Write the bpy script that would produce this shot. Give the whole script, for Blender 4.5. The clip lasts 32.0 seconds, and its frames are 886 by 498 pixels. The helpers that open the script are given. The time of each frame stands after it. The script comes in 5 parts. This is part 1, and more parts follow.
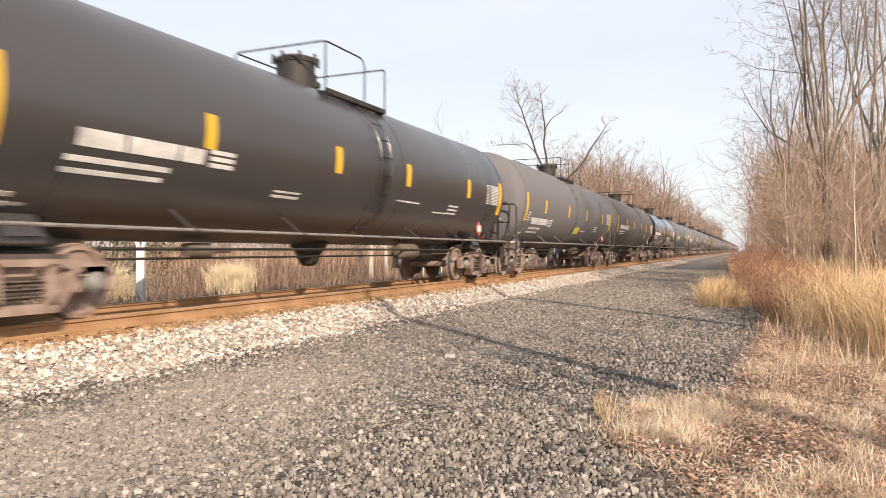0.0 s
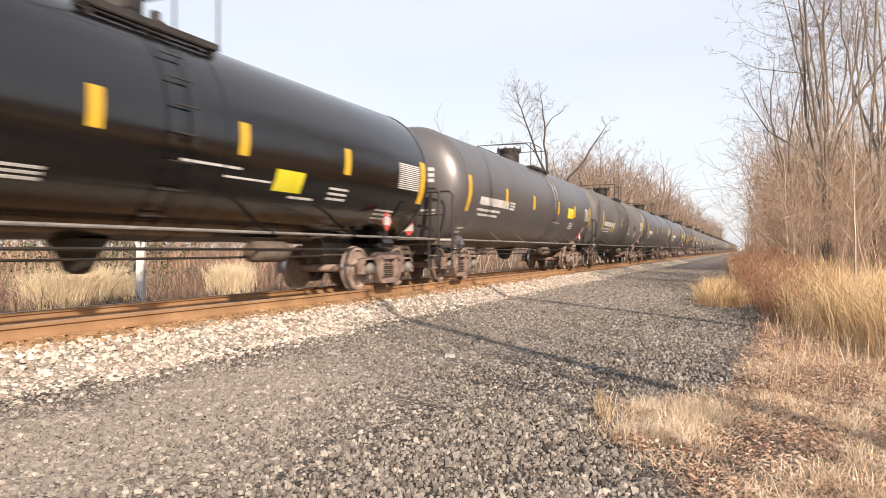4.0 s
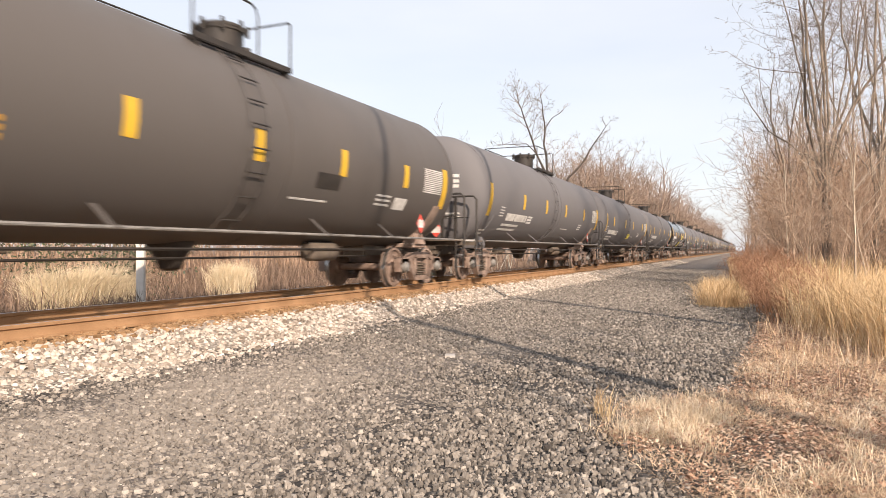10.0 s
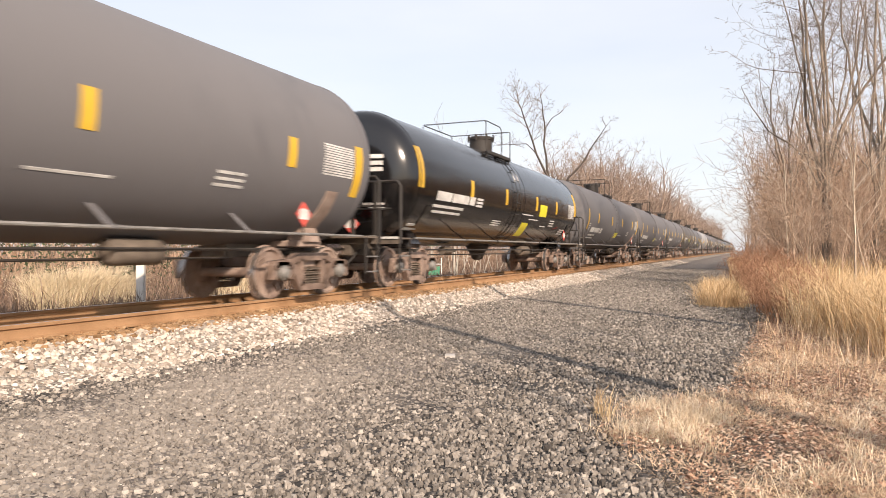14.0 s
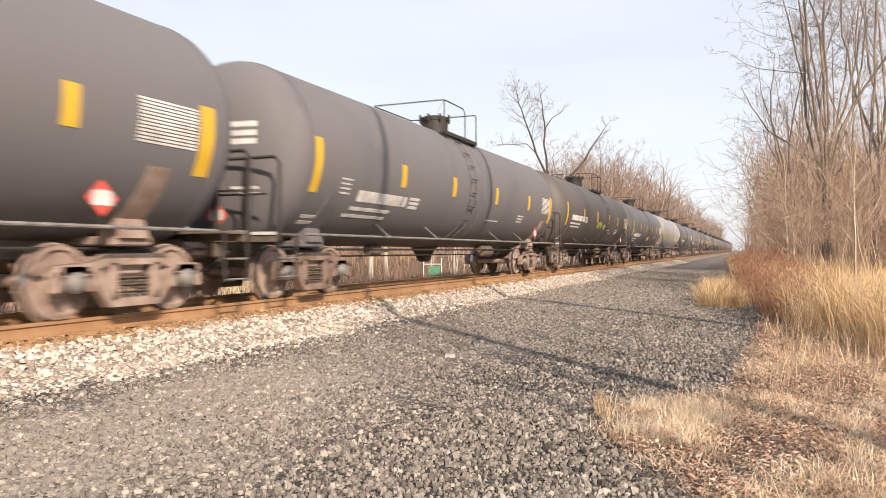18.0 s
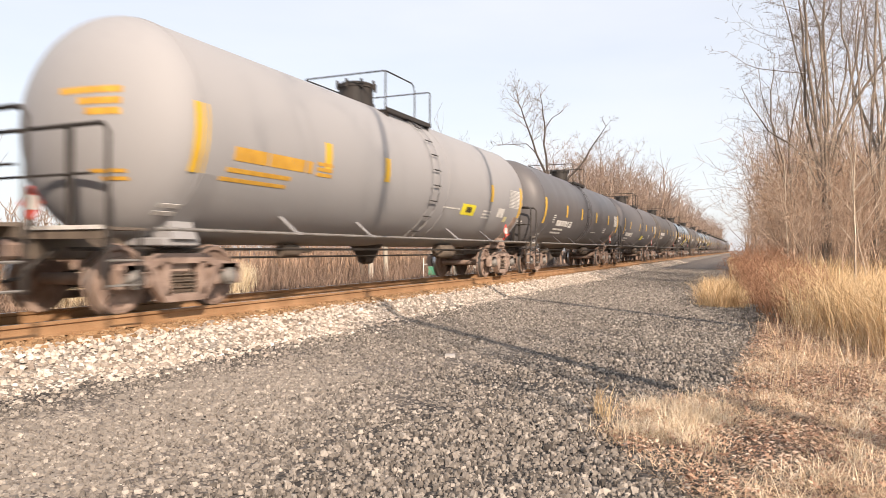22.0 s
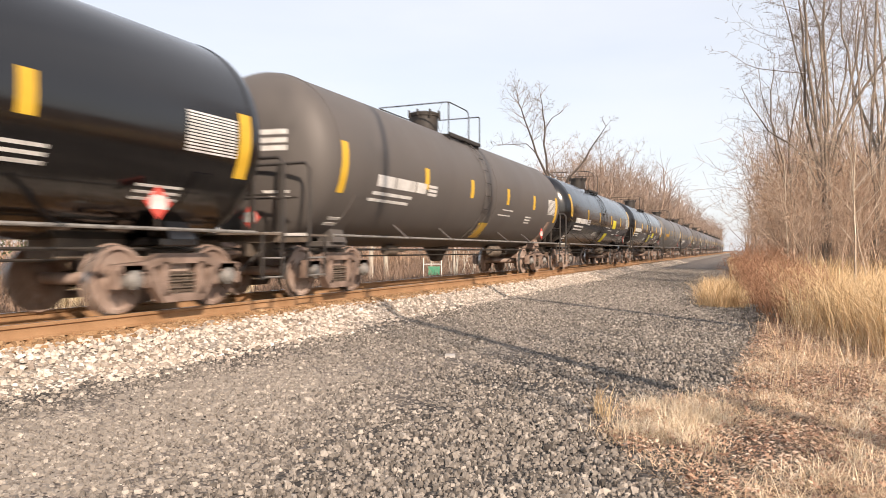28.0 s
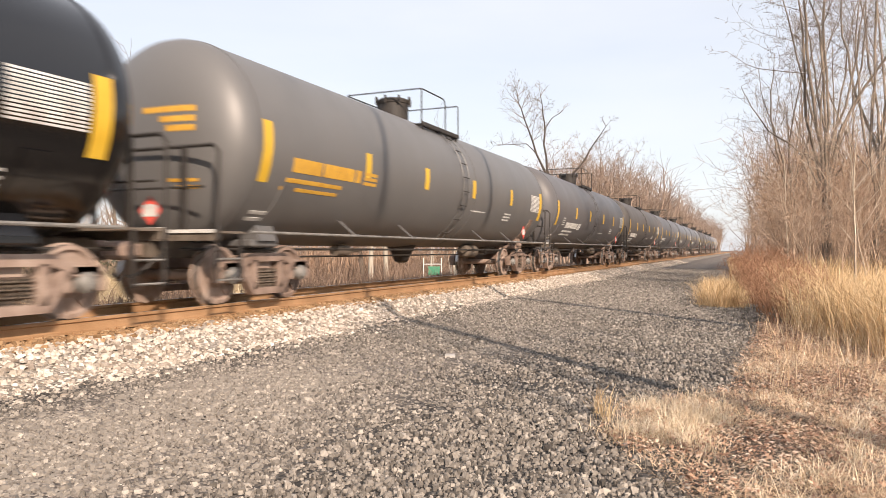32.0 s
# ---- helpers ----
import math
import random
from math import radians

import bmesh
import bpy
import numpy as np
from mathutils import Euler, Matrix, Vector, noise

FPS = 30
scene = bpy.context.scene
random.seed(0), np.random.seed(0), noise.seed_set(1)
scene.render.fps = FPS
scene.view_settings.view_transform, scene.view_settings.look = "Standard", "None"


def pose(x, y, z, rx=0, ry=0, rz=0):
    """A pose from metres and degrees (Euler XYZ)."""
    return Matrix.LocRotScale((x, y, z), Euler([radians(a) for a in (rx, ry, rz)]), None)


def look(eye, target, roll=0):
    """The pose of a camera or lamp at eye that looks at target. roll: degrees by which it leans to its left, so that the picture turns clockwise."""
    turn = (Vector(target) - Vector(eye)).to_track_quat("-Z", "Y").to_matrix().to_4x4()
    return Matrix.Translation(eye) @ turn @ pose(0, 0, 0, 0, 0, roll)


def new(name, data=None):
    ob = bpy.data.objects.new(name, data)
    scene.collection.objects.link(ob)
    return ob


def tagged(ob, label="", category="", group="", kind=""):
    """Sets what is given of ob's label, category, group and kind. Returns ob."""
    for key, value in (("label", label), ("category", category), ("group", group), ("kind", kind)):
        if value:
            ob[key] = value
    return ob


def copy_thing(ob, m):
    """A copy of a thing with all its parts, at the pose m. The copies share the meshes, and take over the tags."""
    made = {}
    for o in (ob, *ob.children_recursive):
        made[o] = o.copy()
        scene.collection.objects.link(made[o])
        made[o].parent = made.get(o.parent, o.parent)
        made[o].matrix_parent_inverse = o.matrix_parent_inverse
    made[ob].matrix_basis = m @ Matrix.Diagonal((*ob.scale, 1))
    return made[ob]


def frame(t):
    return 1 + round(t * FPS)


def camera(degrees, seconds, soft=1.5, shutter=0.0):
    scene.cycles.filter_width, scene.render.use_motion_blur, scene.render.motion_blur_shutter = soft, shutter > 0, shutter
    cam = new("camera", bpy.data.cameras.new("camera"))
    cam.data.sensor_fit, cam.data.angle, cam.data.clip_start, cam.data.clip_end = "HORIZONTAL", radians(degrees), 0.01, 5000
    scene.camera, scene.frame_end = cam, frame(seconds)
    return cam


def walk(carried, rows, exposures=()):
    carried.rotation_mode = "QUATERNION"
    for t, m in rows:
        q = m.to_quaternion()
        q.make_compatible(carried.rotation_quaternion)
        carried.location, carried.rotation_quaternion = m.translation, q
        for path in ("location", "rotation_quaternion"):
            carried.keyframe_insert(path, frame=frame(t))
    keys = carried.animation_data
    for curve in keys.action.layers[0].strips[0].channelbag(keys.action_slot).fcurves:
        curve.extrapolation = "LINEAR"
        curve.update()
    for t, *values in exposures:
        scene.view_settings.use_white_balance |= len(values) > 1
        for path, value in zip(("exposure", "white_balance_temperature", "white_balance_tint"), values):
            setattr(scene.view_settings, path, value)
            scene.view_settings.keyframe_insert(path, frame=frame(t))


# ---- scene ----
cam = camera(64.61, 32.0, soft=0.6, shutter=0.3)
RAIL_Z = 0.45            # rail head above the gravel road
TRACK_X = -8.351         # centre line of the track
EYE = pose(0, 0, RAIL_Z + 0.841, 90.113, 0, 23.455)
walk(cam, [(0.0, EYE), (32.0, EYE)], [(0.0, 0.43), (32.0, 0.43)])

# ---- light ----
SUN_EL = radians(30)   # the sun stands behind the camera, to its right


def build_light():
    d = Vector((math.cos(SUN_EL) * 0.735, -math.cos(SUN_EL) * 0.678, math.sin(SUN_EL))).normalized()
    sun = bpy.data.lights.new("sun", "SUN")
    sun.energy, sun.angle, sun.color = 4.95, radians(0.65), (1.0, 0.8, 0.64)
    ob = new("sun", sun)
    ob.matrix_world = look(d * 50, (0, 0, 0))
    w = bpy.data.worlds.new("sky")
    scene.world = w
    w.use_nodes = True
    n, l = w.node_tree.nodes, w.node_tree.links
    bg = n["Background"]
    sky = n.new("ShaderNodeTexSky")
    sky.sky_type, sky.sun_disc = "NISHITA", False
    sky.sun_elevation, sky.sun_rotation = SUN_EL, math.atan2(d.x, d.y)
    sky.air_density, sky.dust_density, sky.ozone_density = 1.0, 2.0, 1.0
    # thin high cloud over the whole sky
    tc, mp, no, rp, mx = (n.new("ShaderNode" + k) for k in ("TexCoord", "Mapping", "TexNoise", "ValToRGB", "MixRGB"))
    mp.inputs["Scale"].default_value = (1.2, 1.2, 5.0)
    no.inputs["Scale"].default_value, no.inputs["Detail"].default_value = 1.6, 6
    rp.color_ramp.elements[0].position, rp.color_ramp.elements[0].color = 0.3, (0.78, 0.78, 0.78, 1)
    rp.color_ramp.elements[1].position, rp.color_ramp.elements[1].color = 0.7, (0.97, 0.97, 0.97, 1)
    mx.inputs["Color2"].default_value = (6.4, 6.4, 6.72, 1)
    glow = n.new("ShaderNodeMixRGB")   # clear sky shining through the cloud, brightest round the sun
    glow.blend_type = "ADD"
    glow.inputs["Fac"].default_value = 0.25
    l.new(tc.outputs["Generated"], mp.inputs["Vector"])
    l.new(mp.outputs["Vector"], no.inputs["Vector"])
    l.new(no.outputs["Fac"], rp.inputs["Fac"])
    up, thin, veil = n.new("ShaderNodeSeparateXYZ"), n.new("ShaderNodeMapRange"), n.new("ShaderNodeMath")   # the cloud thins towards the zenith
    l.new(tc.outputs["Generated"], up.inputs[0])
    l.new(up.outputs["Z"], thin.inputs["Value"])
    thin.inputs["From Min"].default_value, thin.inputs["From Max"].default_value = 0.7, 1.0
    thin.inputs["To Min"].default_value, thin.inputs["To Max"].default_value = 1.0, 0.6
    veil.operation = "MULTIPLY"
    l.new(rp.outputs["Color"], veil.inputs[0])
    l.new(thin.outputs[0], veil.inputs[1])
    l.new(veil.outputs[0], mx.inputs["Fac"])
    l.new(sky.outputs["Color"], mx.inputs["Color1"])
    l.new(mx.outputs["Color"], glow.inputs["Color1"])
    l.new(sky.outputs["Color"], glow.inputs["Color2"])
    l.new(glow.outputs["Color"], bg.inputs["Color"])
    bg.inputs["Strength"].default_value = 0.1


build_light()


# ---- materials ----
def mat(name, colors, rough=0.7, metal=0.0, scale=3.0, fine=40.0, bump=0.3, stretch=(1, 1, 1), spread=0.5, vary=0.0, island=False, bump_dist=0.01):
    """A surface whose colour wanders between the given ones, with grain and fine relief."""
    m = bpy.data.materials.new(name)
    m.use_nodes = True
    n, l = m.node_tree.nodes, m.node_tree.links
    b = n["Principled BSDF"]
    tc, mp = n.new("ShaderNodeTexCoord"), n.new("ShaderNodeMapping")
    mp.inputs["Scale"].default_value = stretch
    l.new(tc.outputs["Object"], mp.inputs["Vector"])
    big, small = n.new("ShaderNodeTexNoise"), n.new("ShaderNodeTexNoise")
    big.inputs["Scale"].default_value, big.inputs["Detail"].default_value = scale, 6
    small.inputs["Scale"].default_value, small.inputs["Detail"].default_value = fine, 4
    for k in (big, small):
        l.new(mp.outputs["Vector"], k.inputs["Vector"])
    mixf = n.new("ShaderNodeMath")
    mixf.operation = "MULTIPLY_ADD"
    mixf.inputs[1].default_value, mixf.inputs[2].default_value = 0.35, -0.175
    l.new(small.outputs["Fac"], mixf.inputs[0])
    add = n.new("ShaderNodeMath")
    l.new(big.outputs["Fac"], add.inputs[0])
    l.new(mixf.outputs[0], add.inputs[1])
    last = add
    if vary:
        r = n.new("ShaderNodeNewGeometry") if island else n.new("ShaderNodeObjectInfo")
        k = n.new("ShaderNodeMath")
        k.operation = "MULTIPLY_ADD"
        k.inputs[1].default_value, k.inputs[2].default_value = vary, -vary / 2
        l.new(r.outputs["Random Per Island" if island else "Random"], k.inputs[0])
        last = n.new("ShaderNodeMath")
        l.new(add.outputs[0], last.inputs[0])
        l.new(k.outputs[0], last.inputs[1])
    rp = n.new("ShaderNodeValToRGB")
    e = rp.color_ramp.elements
    while len(e) < len(colors):
        e.new(0.5)
    for i, c in enumerate(colors):
        e[i].position = 0.5 - spread / 2 + spread * i / max(1, len(colors) - 1)
        e[i].color = (*c, 1)
    l.new(last.outputs[0], rp.inputs["Fac"])
    l.new(rp.outputs["Color"], b.inputs["Base Color"])
    rr = n.new("ShaderNodeMath")
    rr.operation = "MULTIPLY_ADD"
    rr.inputs[1].default_value, rr.inputs[2].default_value = 0.3, rough - 0.15
    l.new(big.outputs["Fac"], rr.inputs[0])
    l.new(rr.outputs[0], b.inputs["Roughness"])
    b.inputs["Metallic"].default_value = metal
    if bump:
        bp = n.new("ShaderNodeBump")
        bp.inputs["Strength"].default_value, bp.inputs["Distance"].default_value = bump, bump_dist
        l.new(small.outputs["Fac"], bp.inputs["Height"])
        l.new(bp.outputs["Normal"], b.inputs["Normal"])
    return m


def paint(name, dark, light, rough):
    """Tank paint with dust streaks that run down the shell."""
    mid = tuple(0.55 * a + 0.45 * b for a, b in zip(dark, light))
    low = tuple(0.8 * a + 0.2 * b for a, b in zip(dark, light))
    return mat(name, [low, mid, mid], rough=rough, scale=0.6, fine=9, bump=0.04, stretch=(0.7, 1.2, 0.35), spread=0.7)


M = {
    "grey": paint("weathered_grey_paint", (0.122, 0.119, 0.125), (0.178, 0.173, 0.178), 0.72),
    "slate": paint("glossy_dark_grey_paint", (0.0665, 0.0627, 0.0646), (0.112, 0.106, 0.108), 0.38),
    "plain": paint("dark_grey_paint", (0.0894, 0.086, 0.0894), (0.144, 0.139, 0.142), 0.46),
    "brown": paint("brownish_black_paint", (0.0782, 0.0708, 0.0662), (0.131, 0.119, 0.111), 0.55),
    "dust": paint("dusty_brown_grey_paint", (0.132, 0.125, 0.12), (0.2, 0.19, 0.182), 0.7),
    "black": paint("glossy_black_paint", (0.004, 0.0036, 0.0038), (0.009, 0.008, 0.008), 0.14),
    "satin": paint("satin_black_paint", (0.036, 0.033, 0.033), (0.064, 0.059, 0.058), 0.3),
    "pale": paint("pale_grey_paint", (0.265, 0.265, 0.272), (0.36, 0.36, 0.366), 0.68),
    "midgrey": paint("mid_grey_paint", (0.1, 0.098, 0.097), (0.157, 0.154, 0.152), 0.48),
}
for _k, _ior in (("black", 1.7), ("slate", 1.85), ("midgrey", 1.6), ("satin", 1.7), ("brown", 1.5)):
    M[_k].node_tree.nodes["Principled BSDF"].inputs["IOR"].default_value = _ior
for _k in ("grey", "dust", "plain", "pale", "brown"):
    M[_k].node_tree.nodes["Principled BSDF"].inputs["Specular IOR Level"].default_value = 0.35
RUST = mat("brown_rusty_steel", [(0.13, 0.09, 0.068), (0.27, 0.198, 0.16), (0.43, 0.34, 0.285)], rough=0.8, scale=4, fine=60, vary=0.35, spread=0.7)
DARK = mat("sooty_black_steel", [(0.018, 0.016, 0.015), (0.045, 0.038, 0.032)], rough=0.65, scale=4, fine=50)
DUSTY = mat("dusty_grey_steel", [(0.08, 0.065, 0.052), (0.19, 0.155, 0.122)], rough=0.75, scale=5, fine=50)
PIPE = mat("worn_grey_paint_and_cap_sheen", [(0.10, 0.095, 0.09), (0.3, 0.29, 0.27)], rough=0.5, scale=6, fine=40)
TREAD = mat("polished_wheel_steel", [(0.3, 0.3, 0.3), (0.5, 0.49, 0.48)], rough=0.3, metal=0.9, scale=6, fine=80, bump=0.05)
YELLOW = mat("reflective_yellow_sheeting", [(0.56, 0.34, 0.025), (0.7, 0.45, 0.045)], rough=0.45, scale=3, fine=60, bump=0.05)
LIME = mat("lime_yellow_sheeting", [(0.66, 0.58, 0.02), (0.8, 0.72, 0.05)], rough=0.45, scale=3, fine=60, bump=0.05)
WHITE = mat("white_stencil_paint", [(0.42, 0.41, 0.39), (0.78, 0.77, 0.74)], rough=0.6, scale=4, fine=50, bump=0.05)
PALEYELLOW = mat("faded_yellow_sheeting", [(0.6, 0.56, 0.3), (0.72, 0.68, 0.42)], rough=0.5, scale=3, fine=60, bump=0.05)
RED = mat("red_placard", [(0.62, 0.07, 0.05), (0.72, 0.12, 0.09)], rough=0.5, scale=6, fine=40, bump=0.05)
GRAFF = mat("yellow_green_spray_paint", [(0.28, 0.3, 0.06), (0.5, 0.5, 0.12)], rough=0.6, scale=6, fine=40, bump=0.05)
OCHRE = mat("ochre_spray_paint", [(0.45, 0.24, 0.03), (0.62, 0.36, 0.05)], rough=0.6, scale=6, fine=40, bump=0.05)
RAILSTEEL = mat("rust_brown_rail", [(0.25, 0.14, 0.065), (0.40, 0.245, 0.13)], rough=0.8, scale=2, fine=60)
RAILTOP = mat("polished_rail_head", [(0.28, 0.25, 0.23), (0.42, 0.39, 0.37)], rough=0.35, metal=0.8, scale=3, fine=60, bump=0.05)
TIMBER = mat("rust_stained_timber", [(0.14, 0.085, 0.045), (0.30, 0.18, 0.09)], rough=0.9, scale=2, fine=30, vary=0.4)


# ---- mesh helpers ----
class Solid:
    """Gathers vertices and faces of one part."""

    def __init__(self):
        self.v, self.f = [], []

    def add(self, v, f):
        k = len(self.v)
        self.v += [tuple(p) for p in v]
        self.f += [tuple(i + k for i in q) for q in f]
        return self

    def box(self, x0, x1, y0, y1, z0, z1, c=0.0):
        """A box, with edges cut off by c."""
        if not c:
            v = [(x, y, z) for x in (x0, x1) for y in (y0, y1) for z in (z0, z1)]
            return self.add(v, [(0, 1, 3, 2), (4, 6, 7, 5), (0, 4, 5, 1), (2, 3, 7, 6), (0, 2, 6, 4), (1, 5, 7, 3)])
        lo, hi = (x0, y0, z0), (x1, y1, z1)
        v, at = [], {}
        for s in range(8):
            sg = (s & 1, s >> 1 & 1, s >> 2 & 1)
            for a in range(3):
                p = [(hi[i] if sg[i] else lo[i]) if i == a else ((hi[i] - c) if sg[i] else (lo[i] + c)) for i in range(3)]
                at[s, a] = len(v)
                v.append(p)
        f = []
        for a in range(3):
            b, d = (a + 1) % 3, (a + 2) % 3
            for e in (0, 1):
                q = [e << a, e << a | 1 << b, e << a | 1 << b | 1 << d, e << a | 1 << d]
                q = [at[s, a] for s in q]
                f.append(q if e else q[::-1])
            for e in (0, 1):
                for g in (0, 1):
                    s0 = e << b | g << d
                    s1 = s0 | 1 << a
                    q = [at[s0, b], at[s1, b], at[s1, d], at[s0, d]]
                    f.append(q)
        for s in range(8):
            f.append([at[s, 0], at[s, 1], at[s, 2]])
        return self.add(v, f)

    def tube(self, path, r, n=6, cap=True):
        """A round bar along a path."""
        path = [Vector(p) for p in path]
        rings = []
        for i, p in enumerate(path):
            d = (path[min(i + 1, len(path) - 1)] - path[max(i - 1, 0)]).normalized()
            a = d.cross(Vector((0, 0, 1)) if abs(d.z) < 0.9 else Vector((1, 0, 0))).normalized()
            b = d.cross(a)
            rr = r[i] if isinstance(r, (list, tuple)) else r
            rings.append([p + rr * (math.cos(2 * math.pi * k / n) * a + math.sin(2 * math.pi * k / n) * b) for k in range(n)])
        v = [q for ring in rings for q in ring]
        f = [(i * n + k, i * n + (k + 1) % n, (i + 1) * n + (k + 1) % n, (i + 1) * n + k) for i in range(len(path) - 1) for k in range(n)]
        if cap:
            f += [tuple(range(n))[::-1], tuple((len(path) - 1) * n + k for k in range(n))]
        return self.add(v, f)

    def lathe(self, prof, centre, axis="x", n=32):
        """A turned body: prof is a list of (along, radius)."""
        v, f = [], []
        for s, r in prof:
            for k in range(n):
                c, t = r * math.cos(2 * math.pi * k / n), r * math.sin(2 * math.pi * k / n)
                p = {"x": (s, c, t), "y": (c, s, t), "z": (c, t, s)}[axis]
                v.append([p[i] + centre[i] for i in range(3)])
        for i in range(len(prof) - 1):
            for k in range(n):
                f.append((i * n + k, i * n + (k + 1) % n, (i + 1) * n + (k + 1) % n, (i + 1) * n + k))
        f += [tuple(range(n))[::-1], tuple((len(prof) - 1) * n + k for k in range(n))]
        return self.add(v, f)

    def slab(self, outline, x0, x1):
        """A plate: an outline of (y, z) points with its thickness from x0 to x1."""
        n = len(outline)
        v = [(x0, y, z) for y, z in outline] + [(x1, y, z) for y, z in outline]
        f = [tuple(range(n)), tuple(range(n, 2 * n))[::-1]] + [(i, i + n, (i + 1) % n + n, (i + 1) % n) for i in range(n)]
        return self.add(v, f)

    def mesh(self, name, material, smooth=True):
        me = bpy.data.meshes.new(name)
        me.from_pydata(self.v, [], self.f)
        bm = bmesh.new()
        bm.from_mesh(me)
        bmesh.ops.recalc_face_normals(bm, faces=bm.faces)
        bm.to_mesh(me)
        bm.free()
        if smooth:
            me.shade_smooth()
            me.set_sharp_from_angle(angle=radians(35))
        me.materials.append(material)
        return me


def part(name, solid, material, parent, label="", at=None):
    """One mesh object under a thing or a part; solid may be a mesh that is shared."""
    me = solid if isinstance(solid, bpy.types.Mesh) else solid.mesh(name, material)
    ob = new(name, me)
    ob.parent = parent
    if at is not None:
        ob.matrix_basis = at
    return tagged(ob, label)


def big_mesh(name, verts, faces, material, smooth=False):
    """A mesh from arrays; all faces have as many corners."""
    verts, faces = np.asarray(verts, np.float32), np.asarray(faces, np.int32)
    me = bpy.data.meshes.new(name)
    k = faces.shape[1]
    me.vertices.add(len(verts))
    me.vertices.foreach_set("co", verts.ravel())
    me.loops.add(faces.size)
    me.loops.foreach_set("vertex_index", faces.ravel())
    me.polygons.add(len(faces))
    me.polygons.foreach_set("loop_start", np.arange(0, faces.size, k, dtype=np.int32))
    me.polygons.foreach_set("use_smooth", np.full(len(faces), smooth, bool))
    me.update(calc_edges=True)
    me.validate()
    me.materials.append(material)
    return me


# ---- ground ----
def bank(x, y):
    """Height of the ground: gravel road, ballast shoulder, hollow beyond the track, verge."""
    def ramp(a, b, v0, v1):
        k = np.clip((x - a) / (b - a), 0, 1)
        return v0 + (v1 - v0) * k * k * (3 - 2 * k)
    h = np.where(x < TRACK_X, ramp(-11.6, -10.0, -0.35, 0.25), ramp(-7.0, -6.0, 0.25, 0.0))
    h = h + np.where(x > 0.2, ramp(0.2, 3.0, 0.0, -0.12), 0)
    return h


# ---- tank cars ----
CAR_L = 18.25                                 # coupled length
SHELL = {"cyl": 7.95, "head": 0.7, "r": 1.575, "z": 2.545, "knee": 2.0, "plat": 1.35, "man": 0.75, "lad": -0.4}   # half length of the straight shell, depth of a head, radius, axis above the rail, squareness of the heads, places of platform, manway and ladder
BOGIE_Y, WHEEL_R = 7.0, 0.457


def shell_x(z):
    return math.sqrt(max(0.0, SHELL["r"] ** 2 - (z - SHELL["z"]) ** 2))


def head_y(k):
    """How far a head bulges where its radius is sin(k * 90 degrees) of the shell's."""
    return SHELL["head"] * max(0.0, 1 - math.sin(math.pi / 2 * k) ** SHELL["knee"]) ** (1 / SHELL["knee"])


def patch(y0, y1, z0, z1, lift=0.006, lean=0.0):
    """A thin sheet that lies on the shell's side; lean shifts its foot along the car."""
    s, n = Solid(), 6
    a0, a1 = math.asin(max(-1, min(1, (z0 - SHELL["z"]) / SHELL["r"]))), math.asin(max(-1, min(1, (z1 - SHELL["z"]) / SHELL["r"])))
    v = []
    for r in (SHELL["r"] + lift, SHELL["r"] - 0.004):
        for i in range(n + 1):
            a = a0 + (a1 - a0) * i / n
            for y in (y0, y1):
                v.append((r * math.cos(a), y + lean * (1 - i / n), SHELL["z"] + r * math.sin(a)))
    k = 2 * (n + 1)
    f = []
    for i in range(n):
        j = 2 * i
        f += [(j, j + 1, j + 3, j + 2), (k + j, k + j + 2, k + j + 3, k + j + 1), (j, j + 2, k + j + 2, k + j), (j + 1, k + j + 1, k + j + 3, j + 3)]
    f += [(0, k, k + 1, 1), (2 * n, 2 * n + 1, k + 2 * n + 1, k + 2 * n)]
    return s.add(v, f)


def head_patch(x0, x1, z0, z1, side):
    """A thin sheet on the end of the tank (side -1: front)."""
    v, f, n, m = [], [], 4, 2

    def on(x, z, r):
        q = min(1.0, (x * x + (z - SHELL["z"]) ** 2) / r ** 2)
        return (x, side * (SHELL["cyl"] + (0.05 if side > 0 else -0.07) + r - SHELL["r"] + SHELL["head"] * max(0.0, 1 - q ** (SHELL["knee"] / 2)) ** (1 / SHELL["knee"])), z)
    for lift in (0.006, -0.004):
        for i in range(n + 1):
            for j in range(m + 1):
                v.append(on(x0 + (x1 - x0) * i / n, z0 + (z1 - z0) * j / m, SHELL["r"] + lift))
    w, k = m + 1, (n + 1) * (m + 1)
    for i in range(n):
        for j in range(m):
            a = i * w + j
            f += [(a, a + w, a + w + 1, a + 1), (k + a, k + a + 1, k + a + w + 1, k + a + w)]
    return Solid().add(v, f)


def wheel_solid():
    """Two wheels on their axle, about the axle's middle."""
    s = Solid()
    for d in (-1, 1):
        p = [(0.66, 0.12), (0.66, 0.17), (0.70, 0.20), (0.715, 0.36), (0.69, 0.40), (0.675, 0.478), (0.70, 0.485), (0.715, 0.462), (0.81, 0.452), (0.82, 0.40), (0.775, 0.37), (0.76, 0.20), (0.80, 0.16), (0.80, 0.11)]
        s.lathe([(d * a, r) for a, r in p], (0, 0, 0), "x", 18)
    s.lathe([(-0.98, 0.075), (-0.7, 0.085), (0.7, 0.085), (0.98, 0.075)], (0, 0, 0), "x", 12)
    # lightening marks so that the turning shows
    for d in (-1, 1):
        for k in range(2):
            a = math.pi * k
            c, t = 0.29 * math.cos(a), 0.29 * math.sin(a)
            s.box(d * 0.79 - 0.02, d * 0.79 + 0.02, c - 0.05, c + 0.05, t - 0.05, t + 0.05, 0.01)
    return s


